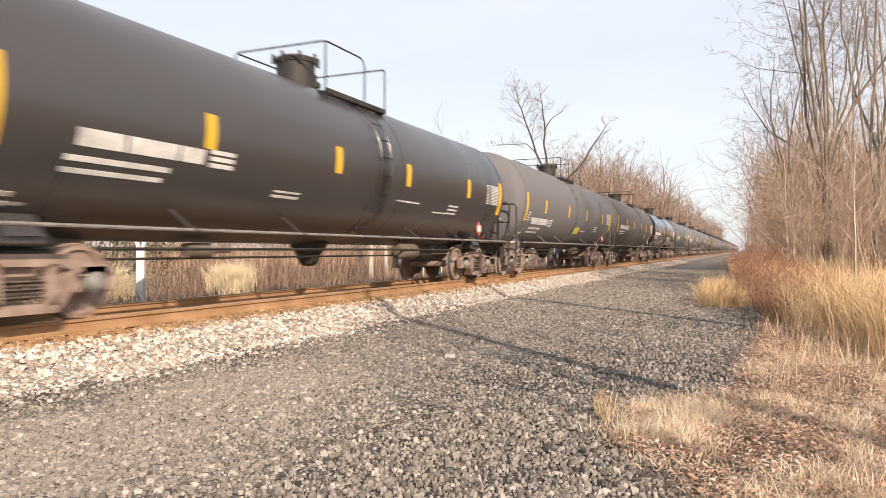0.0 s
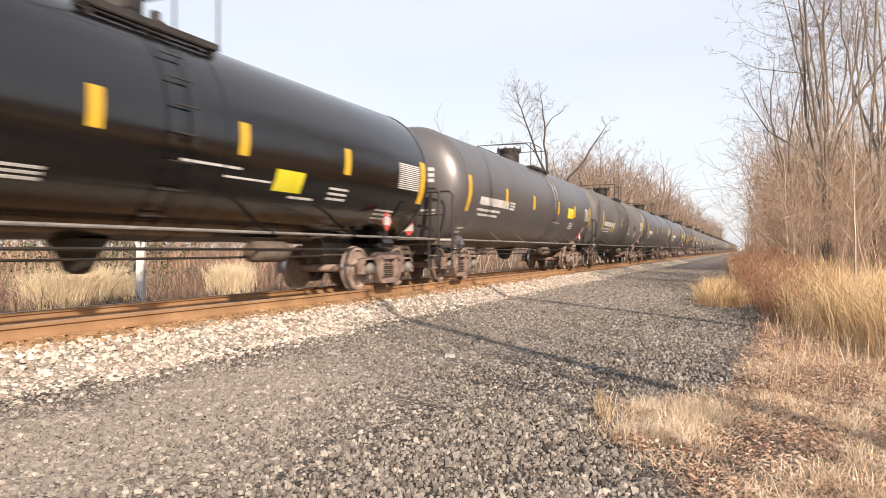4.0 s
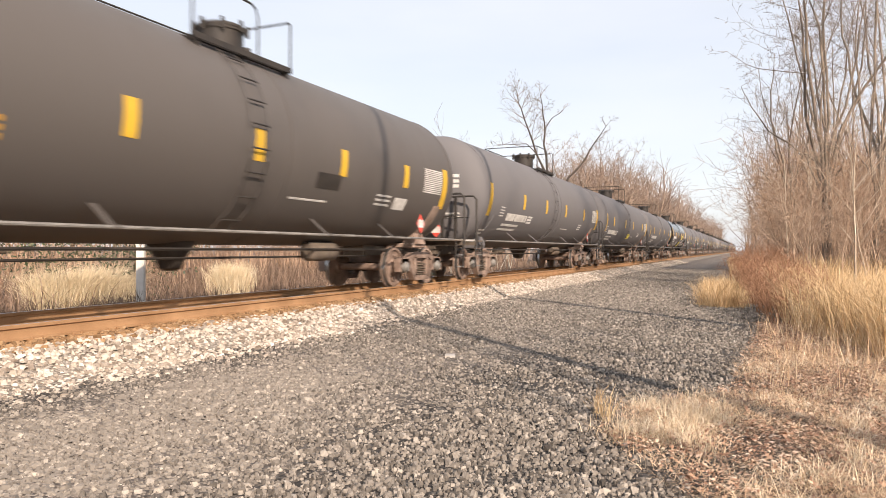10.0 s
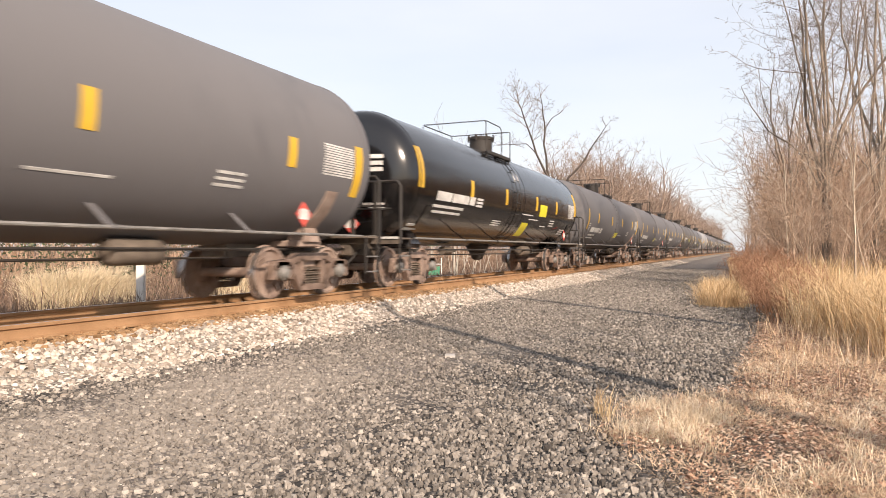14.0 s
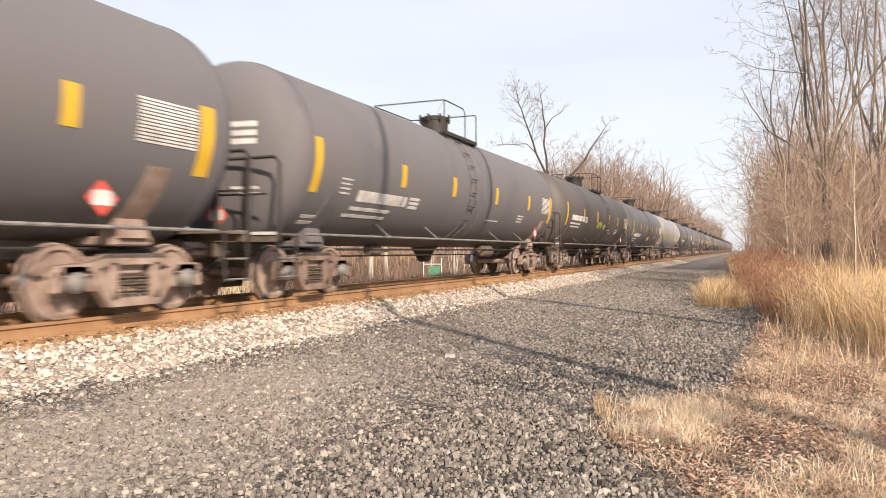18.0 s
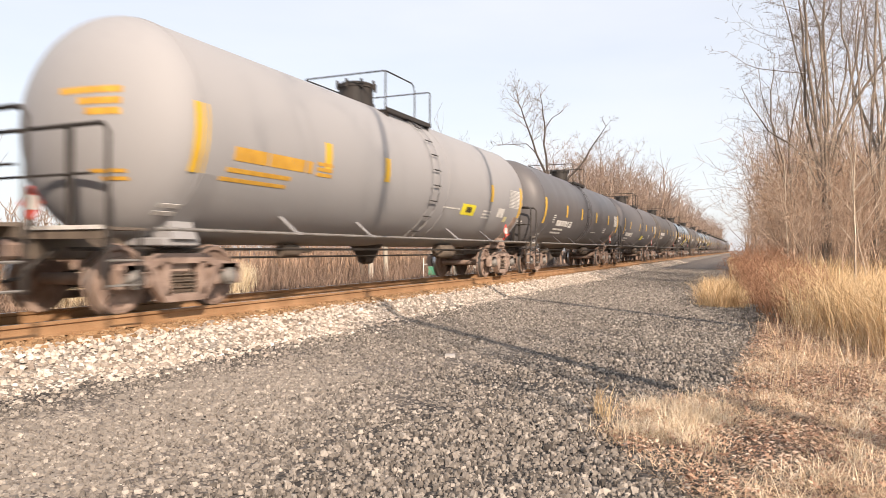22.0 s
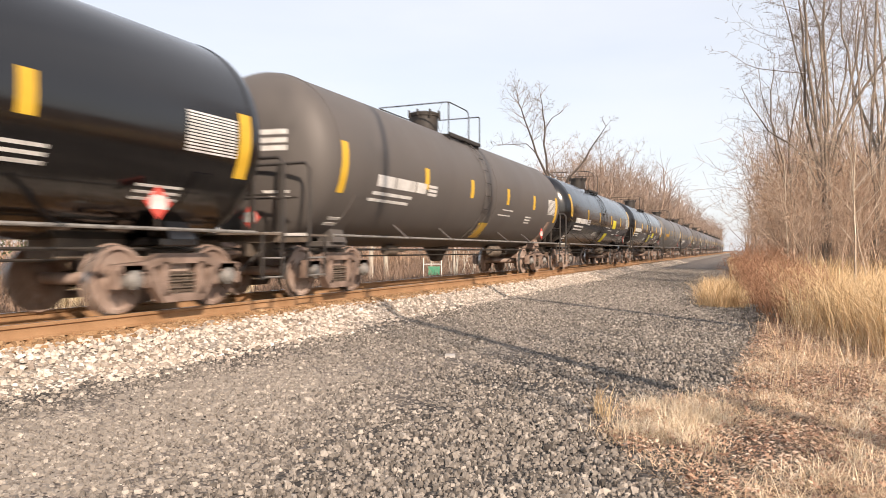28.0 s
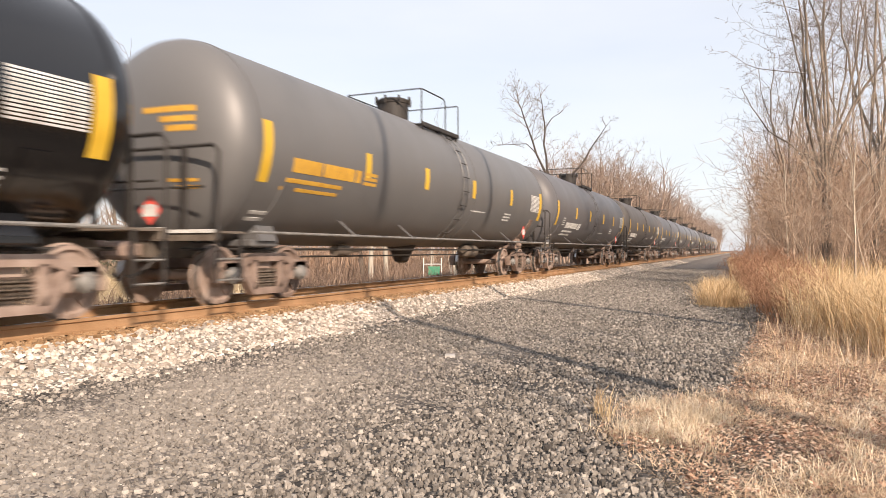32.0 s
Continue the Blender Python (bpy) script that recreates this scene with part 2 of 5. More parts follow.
def side_frame(d):
    """A cast bogie side with its two bearing arms and spring window."""
    s = Solid()
    x0, x1 = d * 0.93, d * 1.10
    top = [(-1.16, 0.52), (-1.12, 0.66), (-0.62, 0.70), (-0.42, 0.80), (0.42, 0.80), (0.62, 0.70), (1.12, 0.66), (1.16, 0.52), (0.72, 0.56), (0.42, 0.66), (-0.42, 0.66), (-0.72, 0.56)]
    s.slab(top, x0, x1)
    s.slab([(-0.72, 0.56), (-0.56, 0.62), (-0.30, 0.24), (0.30, 0.24), (0.56, 0.62), (0.72, 0.56), (0.38, 0.13), (-0.38, 0.13)], x0, x1)
    for y in (-1, 1):
        s.box(min(x0, x1), max(x0, x1), y * 0.34 - 0.06, y * 0.34 + 0.06, 0.2, 0.7, 0.015)
        s.box(min(x0, x1), max(x0, x1), y * 0.89 - 0.2, y * 0.89 + 0.2, 0.52, 0.665, 0.02)
        s.box(min(x0, x1), max(x0, x1), y * 1.13 - 0.035, y * 1.13 + 0.035, 0.34, 0.6, 0.01)
        s.box(min(x0, x1), max(x0, x1), y * 0.66 - 0.035, y * 0.66 + 0.035, 0.34, 0.6, 0.01)
    return s


def build_bogie(car, y, shared):
    b = Solid()
    b.box(-1.0, 1.0, -0.2, 0.2, 0.52, 0.76, 0.03)
    b.lathe([(0.74, 0.22), (0.92, 0.22)], (0, 0, 0), "z", 16)
    bogie = part("bogie", b.mesh("bolster", RUST) if "b" not in shared else shared["b"], RUST, car, "rust-brown cast steel bogie", pose(0, y, 0))
    for d in (-1, 1):
        k = f"s{d}"
        shared.setdefault(k, side_frame(d).mesh("side_frame", RUST))
        part("side_frame", shared[k], RUST, bogie)
        if "spring" not in shared:
            sp = Solid()
            for yy in (-0.17, 0.0, 0.17):
                sp.tube([(0.105 * math.cos(a * 0.9), yy + 0.068 * math.sin(a * 0.9), 0.24 + 0.0125 * a) for a in range(0, 26)], 0.017, 3)
            shared["spring"] = sp.mesh("spring", DUSTY)
        part("spring_nest", shared["spring"], DUSTY, bogie, "coil springs", pose(d * 1.0, 0, 0))
        for yy in (-0.89, 0.89):
            if "cap" not in shared:
                # the caps' pale handrail grey stands in for sky reflected on them
                shared["cap"] = Solid().lathe([(-0.09, 0.13), (0.05, 0.13), (0.06, 0.10), (0.10, 0.09), (0.115, 0.05)], (0, 0, 0), "x", 16).mesh("bearing_cap", PIPE)
            part("bearing_cap", shared["cap"], PIPE, bogie, "", pose(d * 1.07, yy, WHEEL_R, 0, 0, 0 if d > 0 else 180))
    if "beam" not in shared:
        bb = Solid()
        bb.box(-0.9, 0.9, -0.05, 0.05, 0.36, 0.48, 0.02)
        for d in (-1, 1):
            bb.box(d * 0.74 - 0.06, d * 0.74 + 0.06, -0.05, 0.16, 0.3, 0.56, 0.02)
        shared["beam"] = bb.mesh("brake_beam", DARK)
    part("brake_beam", shared["beam"], DARK, bogie, "", pose(0, 0.36, 0))
    part("brake_beam", shared["beam"], DARK, bogie, "", pose(0, -0.36, 0, 0, 0, 180))
    for yy in (-0.889, 0.889):
        if "wheel" not in shared:
            me = wheel_solid().mesh("wheelset", RUST)
            me.materials.append(TREAD)
            for p in me.polygons:
                c = p.center
                if abs(abs(c.x) - 0.765) < 0.05 and math.hypot(c.y, c.z) > 0.44:
                    p.material_index = 1
            shared["wheel"] = me
        part("wheelset", shared["wheel"], RUST, bogie, "rusty steel wheels on an axle", pose(0, yy, WHEEL_R))
    return bogie


def build_car(name="tank_car"):
    car = new(name)
    CYL = SHELL["cyl"]
    y1, my, ly = SHELL["plat"], SHELL["man"], SHELL["lad"]
    y0 = y1 - 2.35
    # shell
    prof = []
    for i in range(13):
        prof.append((0.07 - CYL - head_y(i / 12), max(0.02, SHELL["r"] * math.sin(math.pi / 2 * i / 12))))
    for k in range(1, 6):
        prof.append((-CYL + 2 * CYL * k / 6, SHELL["r"]))
    for i in range(12, -1, -1):
        prof.append((CYL + 0.05 + head_y(i / 12), max(0.02, SHELL["r"] * math.sin(math.pi / 2 * i / 12))))
    tank = part("tank", Solid().lathe(prof, (0, 0, SHELL["z"]), "y", 64), M["grey"], car, "long cylindrical steel tank")
    ring = Solid()
    ring.lathe([(-0.03, SHELL["r"] - 0.01), (-0.03, SHELL["r"] + 0.008), (0.03, SHELL["r"] + 0.008), (0.03, SHELL["r"] - 0.01)], (0, 0, SHELL["z"]), "y", 64)
    ring = ring.mesh("jacket_band", DARK)
    for y in (0.09 - CYL, ly + 0.9, CYL + 0.03):
        part("jacket_band", ring, DARK, car, "", pose(0, y, 0))
    # manway
    mw = Solid().lathe([(3.95, 0.43), (4.12, 0.43), (4.13, 0.385), (4.58, 0.385), (4.6, 0.41), (4.64, 0.41)], (0, 0, 0), "z", 28)
    manway = part("manway", mw, DARK, car, "round dark manway nozzle", pose(0, my, 0))
    lid = Solid().lathe([(4.642, 0.42), (4.68, 0.42), (4.715, 0.36), (4.73, 0.1)], (0, 0, 0), "z", 28)
    part("lid", lid, DARK, manway, "bolted lid")
    bolt = Solid().lathe([(4.56, 0.035), (4.75, 0.035)], (0, 0, 0), "z", 6).mesh("bolt", DARK)
    for k in range(8):
        a = k * math.pi / 4
        part("bolt", bolt, DARK, manway, "", pose(0.45 * math.cos(a), 0.45 * math.sin(a), 0))
    vb = Solid().lathe([(3.98, 0.12), (4.35, 0.12), (4.36, 0.16), (4.44, 0.16), (4.5, 0.08), (4.62, 0.08)], (0, 0, 0), "z", 14)
    part("relief_valve", vb, DARK, car, "", pose(-0.25, my + 1.0, 0))
    # platform round the manway
    pz = SHELL["z"] + math.sqrt(SHELL["r"] ** 2 - 0.86 ** 2)
    for e in (1, -1):
        g = Solid()
        for i in range(3):
            x = e * (0.84 + 0.1 * i)
            g.box(x - 0.034, x + 0.034, y0, y1, pz - 0.012, pz + 0.012)
        for y in (y0 + 0.05, y0 + 1.2, y1 - 0.05):
            g.box(min(e * 0.8, e * 1.08), max(e * 0.8, e * 1.08), y - 0.025, y + 0.025, pz - 0.06, pz - 0.012)
        g.box(min(e * 1.08, e * 1.095), max(e * 1.08, e * 1.095), y0, y1, pz - 0.04, pz + 0.05)
        tagged(part("platform", g, DARK, car, "steel grating walkway"), kind="stuff")
        for y in (y0 + 0.1, y1 - 0.1):
            part("platform_bracket", Solid().box(e * 1.04 - 0.02, e * 1.04 + 0.02, y - 0.03, y + 0.03, 3.5, pz - 0.02), DARK, car)
    pr = 0.017

    def bar(nm, pts, r=pr, m=None):
        return part(nm, Solid().tube(pts, r, 6), m or DARK, car)
    XN, XF, T = 1.06, -1.06, 4.8
    bar("railing", [(XF, y0, pz), (XF, y0, T - 0.06), (XF + 0.06, y0, T), (XN - 0.06, y0, T), (XN, y0 + 0.05, T), (XN, y0 + 1.3, T), (XN, y0 + 1.41, T - 0.05), (XN, y0 + 1.47, T - 0.16), (XN, y0 + 1.47, pz)])
    bar("railing", [(XN, y1, pz), (XN, y1, T - 0.03), (XN - 0.03, y1, T), (XF + 0.05, y1, T), (XF, y1 - 0.05, T), (XF, y0 + 0.05, T)])
    bar("railing_post", [(XN, y0, pz), (XN, y0, T)])
    bar("railing_post", [(XF, y1, pz), (XF, y1, T)])
    # side ladder over the bulge of the shell
    for y in (ly - 0.2, ly + 0.2):
        pts = [(shell_x(z) + 0.07, y, z) for z in (4.0, 3.85, 3.6, 3.3, 3.0, 2.6, 2.2, 1.8, 1.45, 1.15)]
        part("ladder_rail", Solid().tube([(1.05, y, pz)] + pts, 0.011, 5), DARK, car)
    for z in (3.75, 3.42, 3.08, 2.72, 2.36, 2.0, 1.64, 1.3):
        x = shell_x(z) + 0.07
        part("rung", Solid().tube([(x, ly - 0.2, z), (x, ly + 0.2, z)], 0.015, 5), DARK, car)
    # long handrails beside the belly, with their brackets
    for side in (1, -1):
        x = side * 1.535
        part("side_handrail", Solid().tube([(x, -8.0, 1.115), (x, 8.0, 1.115)], 0.024, 8), PIPE, car, "long pale handrail")
        for y in (-4.9, -2.4, 2.2, 4.7) if side > 0 else ():
            z = 1.42
            s = Solid().slab([(y - 0.05, 1.1), (y + 0.05, 1.1), (y + 0.03, 1.15), (y - 0.03, 1.15)], x - 0.03, x + 0.03)
            xx = side * (shell_x(z) - 0.02)
            s.add([(x, y - 0.04, 1.1), (x, y + 0.04, 1.1), (xx, y + 0.05, z), (xx, y - 0.05, z), (x - side * 0.02, y - 0.04, 1.1), (x - side * 0.02, y + 0.04, 1.1), (xx - side * 0.02, y + 0.05, z), (xx - side * 0.02, y - 0.05, z)],
                  [(0, 1, 2, 3), (4, 7, 6, 5), (0, 3, 7, 4), (1, 5, 6, 2), (0, 4, 5, 1), (3, 2, 6, 7)])
            part("handrail_bracket", s, DUSTY, car)
    # belly valve, brake reservoir and rods
    ov = Solid()
    ov.lathe([(0.52, 0.1), (0.56, 0.18), (0.75, 0.26), (1.0, 0.42)], (0, 0, 0), "z", 16)
    part("bottom_outlet", ov, DARK, car)
    rs = Solid().lathe([(-0.5, 0.05), (-0.48, 0.15), (-0.42, 0.19), (0.42, 0.19), (0.48, 0.15), (0.5, 0.05)], (0.55, 3.4, 0.82), "y", 14)
    part("brake_reservoir", rs, DUSTY, car)
    part("brake_cylinder", Solid().lathe([(-0.3, 0.12), (0.2, 0.12), (0.25, 0.05), (0.7, 0.04)], (0.4, -3.6, 0.84), "y", 14), DUSTY, car)
    part("brake_rod", Solid().tube([(0.35, -5.6, 0.72), (0.35, 5.6, 0.72)], 0.02, 5), DARK, car)
    part("brake_pipe", Solid().tube([(0.75, -8.6, 0.86), (0.75, 8.6, 0.86)], 0.024, 5), DARK, car)
    # ends
    for e in (-1, 1):
        s = Solid()
        s.box(-0.28, 0.28, min(e * 5.6, e * 8.72), max(e * 5.6, e * 8.72), 0.72, 1.02, 0.02)
        part("stub_sill", s, DUSTY, car)
        s = Solid()
        s.slab([(e * 8.1, 1.085), (e * 8.1, 1.12), (e * 8.6, 1.12), (e * 8.6, 1.13), (e * 8.74, 1.13), (e * 8.74, 0.98), (e * 8.62, 0.98), (e * 8.62, 1.085)], -1.5, 1.5)
        part("end_platform", s, DUSTY, car, "steel end platform with grating")
        part("end_sill_edge", Solid().box(-1.5, 1.5, min(e * 8.745, e * 8.77), max(e * 8.745, e * 8.77), 1.09, 1.14), WHITE, car, "white painted edge strip")
        part("end_handrail", Solid().tube([(1.53, e * 8.7, 1.0), (1.53, e * 8.7, 2.24), (1.44, e * 8.7, 2.34), (-1.44, e * 8.7, 2.34), (-1.53, e * 8.7, 2.24), (-1.53, e * 8.7, 1.0)], 0.03, 6), DARK, car)
        part("end_handrail", Solid().tube([(1.3, e * 8.74, 1.75), (-1.3, e * 8.74, 1.75)], 0.018, 5), DARK, car)
        for x in (-0.9, 0.9):
            part("end_stanchion", Solid().box(x - 0.04, x + 0.04, e * 8.7 - 0.03, e * 8.7 + 0.03, 1.1, 2.34, 0.005), DARK, car)
        for x in (1.0, -1.0):
            for z in (0.42, 0.72):
                part("step", Solid().tube([(x * 1.5, e * 8.2, z), (x * 1.5, e * 8.7, z)], 0.016, 5), PIPE, car)
            for y in (8.2, 8.7):
                part("step_post", Solid().box(x * 1.5 - 0.012, x * 1.5 + 0.012, e * y - 0.03, e * y + 0.03, 0.38, 1.1), DARK, car)
            # saddle that carries the tank over the bogie
            sd = Solid()
            y = e * BOGIE_Y
            zs = (1.0, 1.25, 1.5, 1.72, 1.9)
            rim = [(1.08, 0.24, zs[0])] + [(shell_x(z) + 0.025, w, z) for z, w in zip(zs[1:], (0.22, 0.2, 0.18, 0.16))]
            v = [(x * k, y + d * w, z) for k, w, z in rim for d in (-1, 1)] + [(x * (k - 0.35), y + d * w, z) for k, w, z in rim for d in (-1, 1)]
            m = 2 * len(rim)
            f = [(2 * i, 2 * i + 1, 2 * i + 3, 2 * i + 2) for i in range(len(rim) - 1)] + [(m + 2 * i, m + 2 * i + 2, m + 2 * i + 3, m + 2 * i + 1) for i in range(len(rim) - 1)]
            f += [(2 * i + d, 2 * i + 2 + d, m + 2 * i + 2 + d, m + 2 * i + d) for i in range(len(rim) - 1) for d in (0, 1)] + [(0, 1, m + 1, m), (m - 2, m - 1, 2 * m - 1, 2 * m - 2)]
            sd.add(v, f)
            sd.box(min(x * 0.3, x * 1.02), max(x * 0.3, x * 1.02), y - 0.34, y + 0.34, 0.9, 1.02, 0.02)
            part("saddle", sd, RUST, car, "dusty brown tank saddle")
        # coupler
        c = Solid()
        c.box(-0.09, 0.09, min(e * 8.5, e * 8.92), max(e * 8.5, e * 8.92), 0.74, 0.94, 0.03)
        c.box(-0.2, 0.14, min(e * 8.85, e * 9.08), max(e * 8.85, e * 9.08), 0.70, 0.98, 0.05)
        c.box(0.08, 0.22, min(e * 8.9, e * 9.17), max(e * 8.9, e * 9.17), 0.72, 0.96, 0.05)
        part("coupler", c, RUST, car, "rusty knuckle coupler")
        part("air_hose", Solid().tube([(0.4, e * 8.5, 0.86), (0.38, e * 8.75, 0.7), (0.3, e * 8.95, 0.5), (0.2, e * 9.1, 0.46)], 0.025, 6), DARK, car)
        # end lettering and placard
        hx = 0.92
        for z, w in ((2.9, 0.95), (2.75, 0.62), (2.61, 0.5)):
            part("lettering_bar", head_patch(hx - w, hx, z, z + 0.09, e), WHITE, car, "white stencilled line")
        for z, w in ((1.56, 0.5), (1.46, 0.36)):
            part("lettering_bar", head_patch(hx - w, hx, z + 0.3, z + 0.35, e), WHITE, car, "white stencilled line")
        if e < 0:
            placard(car, pose(0.35, -8.79, 1.42))
        if e > 0:
            placard(car, pose(1.46, 6.15, 1.45, 0, 0, 90))
    bw = Solid()
    bw.tube([(0.28 * math.cos(a * math.pi / 8), 0, 0.28 * math.sin(a * math.pi / 8)) for a in range(17)], 0.02, 6)
    for k in range(4):
        a = k * math.pi / 2
        bw.tube([(0, 0, 0), (0.28 * math.cos(a), 0, 0.28 * math.sin(a))], 0.014, 5)
    part("brake_wheel", bw, DARK, car, "hand brake wheel", pose(-0.6, 8.8, 1.9))
    shared = {}
    build_bogie(car, -BOGIE_Y, shared)
    build_bogie(car, BOGIE_Y, shared)
    return car


PLACARD = {}


def placard(car, at):
    """A diamond warning sign in its holder, with plain bars for its writing."""
    if not PLACARD:
        r = 0.215
        PLACARD["d"] = Solid().add([(-r, 0, 0), (0, 0, -r), (r, 0, 0), (0, 0, r), (-r, -0.012, 0), (0, -0.012, -r), (r, -0.012, 0), (0, -0.012, r)],
                                   [(0, 1, 2, 3), (4, 7, 6, 5), (0, 4, 5, 1), (1, 5, 6, 2), (2, 6, 7, 3), (3, 7, 4, 0)]).mesh("placard", RED)
        PLACARD["w"] = Solid().box(-0.135, 0.135, -0.018, -0.012, -0.085, 0.085).mesh("number_panel", WHITE)
        PLACARD["t"] = Solid().box(-0.06, 0.06, -0.018, -0.012, 0.075, 0.1).mesh("number_panel", WHITE)
        PLACARD["h"] = Solid().box(-0.02, 0.02, 0.0, 0.025, -0.34, 0.0).mesh("holder", DARK)
    p = part("placard", PLACARD["d"], RED, car, "red diamond placard with a white panel", at)
    part("panel", PLACARD["w"], WHITE, p)
    part("panel", PLACARD["t"], WHITE, p)
    part("holder", PLACARD["h"], DARK, p)
    return p


def lettering(car, y0, y1, z0, z1, material, letters=0, label="white stencilled lettering", rows=1, gap=0.0):
    """Writing that cannot be read, as bars: so many letters side by side, or lines one above another."""
    s, n = Solid(), max(1, letters)
    w = (y1 - y0) / n
    for r in range(rows):
        for i in range(n):
            k = patch(y0 + i * w, y0 + (i + (1.0 if not letters else 0.93 if i % 6 != 4 else 0.6)) * w, z0 + r * gap, z1 + r * gap)
            s.add(k.v, k.f)
    return tagged(part("lettering", s, material, car, label), kind="stuff" if n * rows > 1 else "")


STRIP = {}
STANDARD = (-7.72, -4.5, -1.6, 1.65, 4.55, 7.72)


def strips(car, ys, mid, raised=0.0):
    for y in ys:
        key = (abs(y) > 6, mid, raised, SHELL["r"])
        if key not in STRIP:
            STRIP[key] = (patch(-0.13, 0.13, mid - 0.58 + raised, mid + 0.36 + raised) if key[0] else patch(-0.105, 0.105, mid - 0.24, mid + 0.24)).mesh("reflective_strip", YELLOW)
        part("reflective_strip", STRIP[key], YELLOW, car, "yellow reflective strip", pose(0, y, 0))


PANEL = {"lime": (LIME, "lime-yellow panel"), "yellow": (YELLOW, "yellow panel"), "graff": (GRAFF, "sprayed green scrawl"), "ochre": (OCHRE, "ochre lettering"),
         "white": (WHITE, "white panel"), "dark": (DARK, "patch of black paint"), "line": (WHITE, "white stencilled line"), "slant": (LIME, "slanted lime-yellow panel"), "slab": (YELLOW, "slanted yellow patch"), "pale": (PALEYELLOW, "pale yellow panel")}


def dress(car, colour, label, layout=STANDARD, bar=WHITE, name=(-6.75, -4.4, 2.1, 2.32), letters=12, extra=(), raised=0.0):
    """Paint and markings of one car."""
    for o in car.children:
        if o.name.split(".")[0] in ("tank", "jacket_band", "ladder_rail", "handrail_bracket"):
            o.material_slots[0].link = "OBJECT"
            o.material_slots[0].material = M[colour]
        kind = o.name.split(".")[0]
        if kind == "saddle" and (SHELL["r"] < 1.6 or o.bound_box[0][1] < 0):
            o.material_slots[0].link = "OBJECT"
            o.material_slots[0].material = M[colour]
        if kind == "lettering_bar" and bar is OCHRE:
            o.material_slots[0].link = "OBJECT"
            o.material_slots[0].material = OCHRE
    low = name[3] < 2.2
    strips(car, layout, 2.43 if low else 2.48, raised)
    # name bar and number at the front, load lines below, tables at the rear
    y0, y1, z0, z1 = name
    lettering(car, y0, y1, z0, z1, bar, letters)
    lettering(car, y1 + 0.12, y1 + 0.6, z0 - 0.02, z0 + 0.04, bar, 0, rows=3, gap=0.09)
    lettering(car, y0 - 0.1, y0 + (y1 - y0) * 0.72, z0 - 0.17, z0 - 0.105, bar, 0, rows=1)
    lettering(car, y0 - 0.2, y0 + (y1 - y0) * 0.68, z0 - 0.3, z0 - 0.245, bar, 0, rows=1)
    if low:
        lettering(car, max(y0 - 0.7, -7.48), max(y0 - 0.35, -7.13), z0 + 0.1, z0 + 0.13, WHITE, 0, rows=4, gap=0.085)
    lettering(car, layout[-1] - 1.16, layout[-1] - 0.19, 2.17, 2.197, WHITE, 0, rows=13, gap=0.043)
    lettering(car, 4.0, 4.6, 1.76, 1.80, WHITE, 0, rows=3, gap=0.09)
    lettering(car, 1.2, 2.3, 1.9 if not low else 1.7, 1.93 if not low else 1.73, WHITE)
    lettering(car, -7.6, -7.0, 1.32, 1.37, WHITE, 0, rows=2, gap=0.1)
    for kind, y, z, w, h in extra:
        part("marking_panel", patch(y, y + w, z, z + h, lean=0.12 if kind in ("slant", "slab") else 0.0), PANEL[kind][0], car, PANEL[kind][1])
    tagged(car, label, "tank car", "cars of the freight train")


LOWBAR = (-6.75, -4.55, 1.74, 1.96)
LOW = ("lime", 0.0, 1.58, 0.92, 0.27)
BLACK = (("line", 0.35, 2.03, 1.2, 0.035), ("line", 2.9, 1.71, 0.7, 0.035), ("line", -2.3, 1.6, 0.78, 0.03), ("line", -2.3, 1.66, 0.78, 0.03), ("line", -2.3, 1.72, 0.78, 0.03), ("line", 5.95, 1.5, 0.75, 0.03), ("line", 5.95, 1.58, 0.75, 0.03), ("line", 5.95, 1.66, 0.75, 0.03))
TOP = {"low": (1.35, 0.75, -0.4), "rear": (2.2, 0.55, 1.25), "mid": (1.35, -0.45, 0.4), "tall": (1.7, 1.15, 0.1), "dome": (0.3, 0.35, -0.5), "fore": (0.8, -0.8, -0.15), "far": (1.55, 0.6, 0.3)}   # ends of the platform, manway, ladder


def belt(a, b, c, d, end=7.72):
    """Places of the reflective strips along a car."""
    return (-end, a, b, c, d, end)


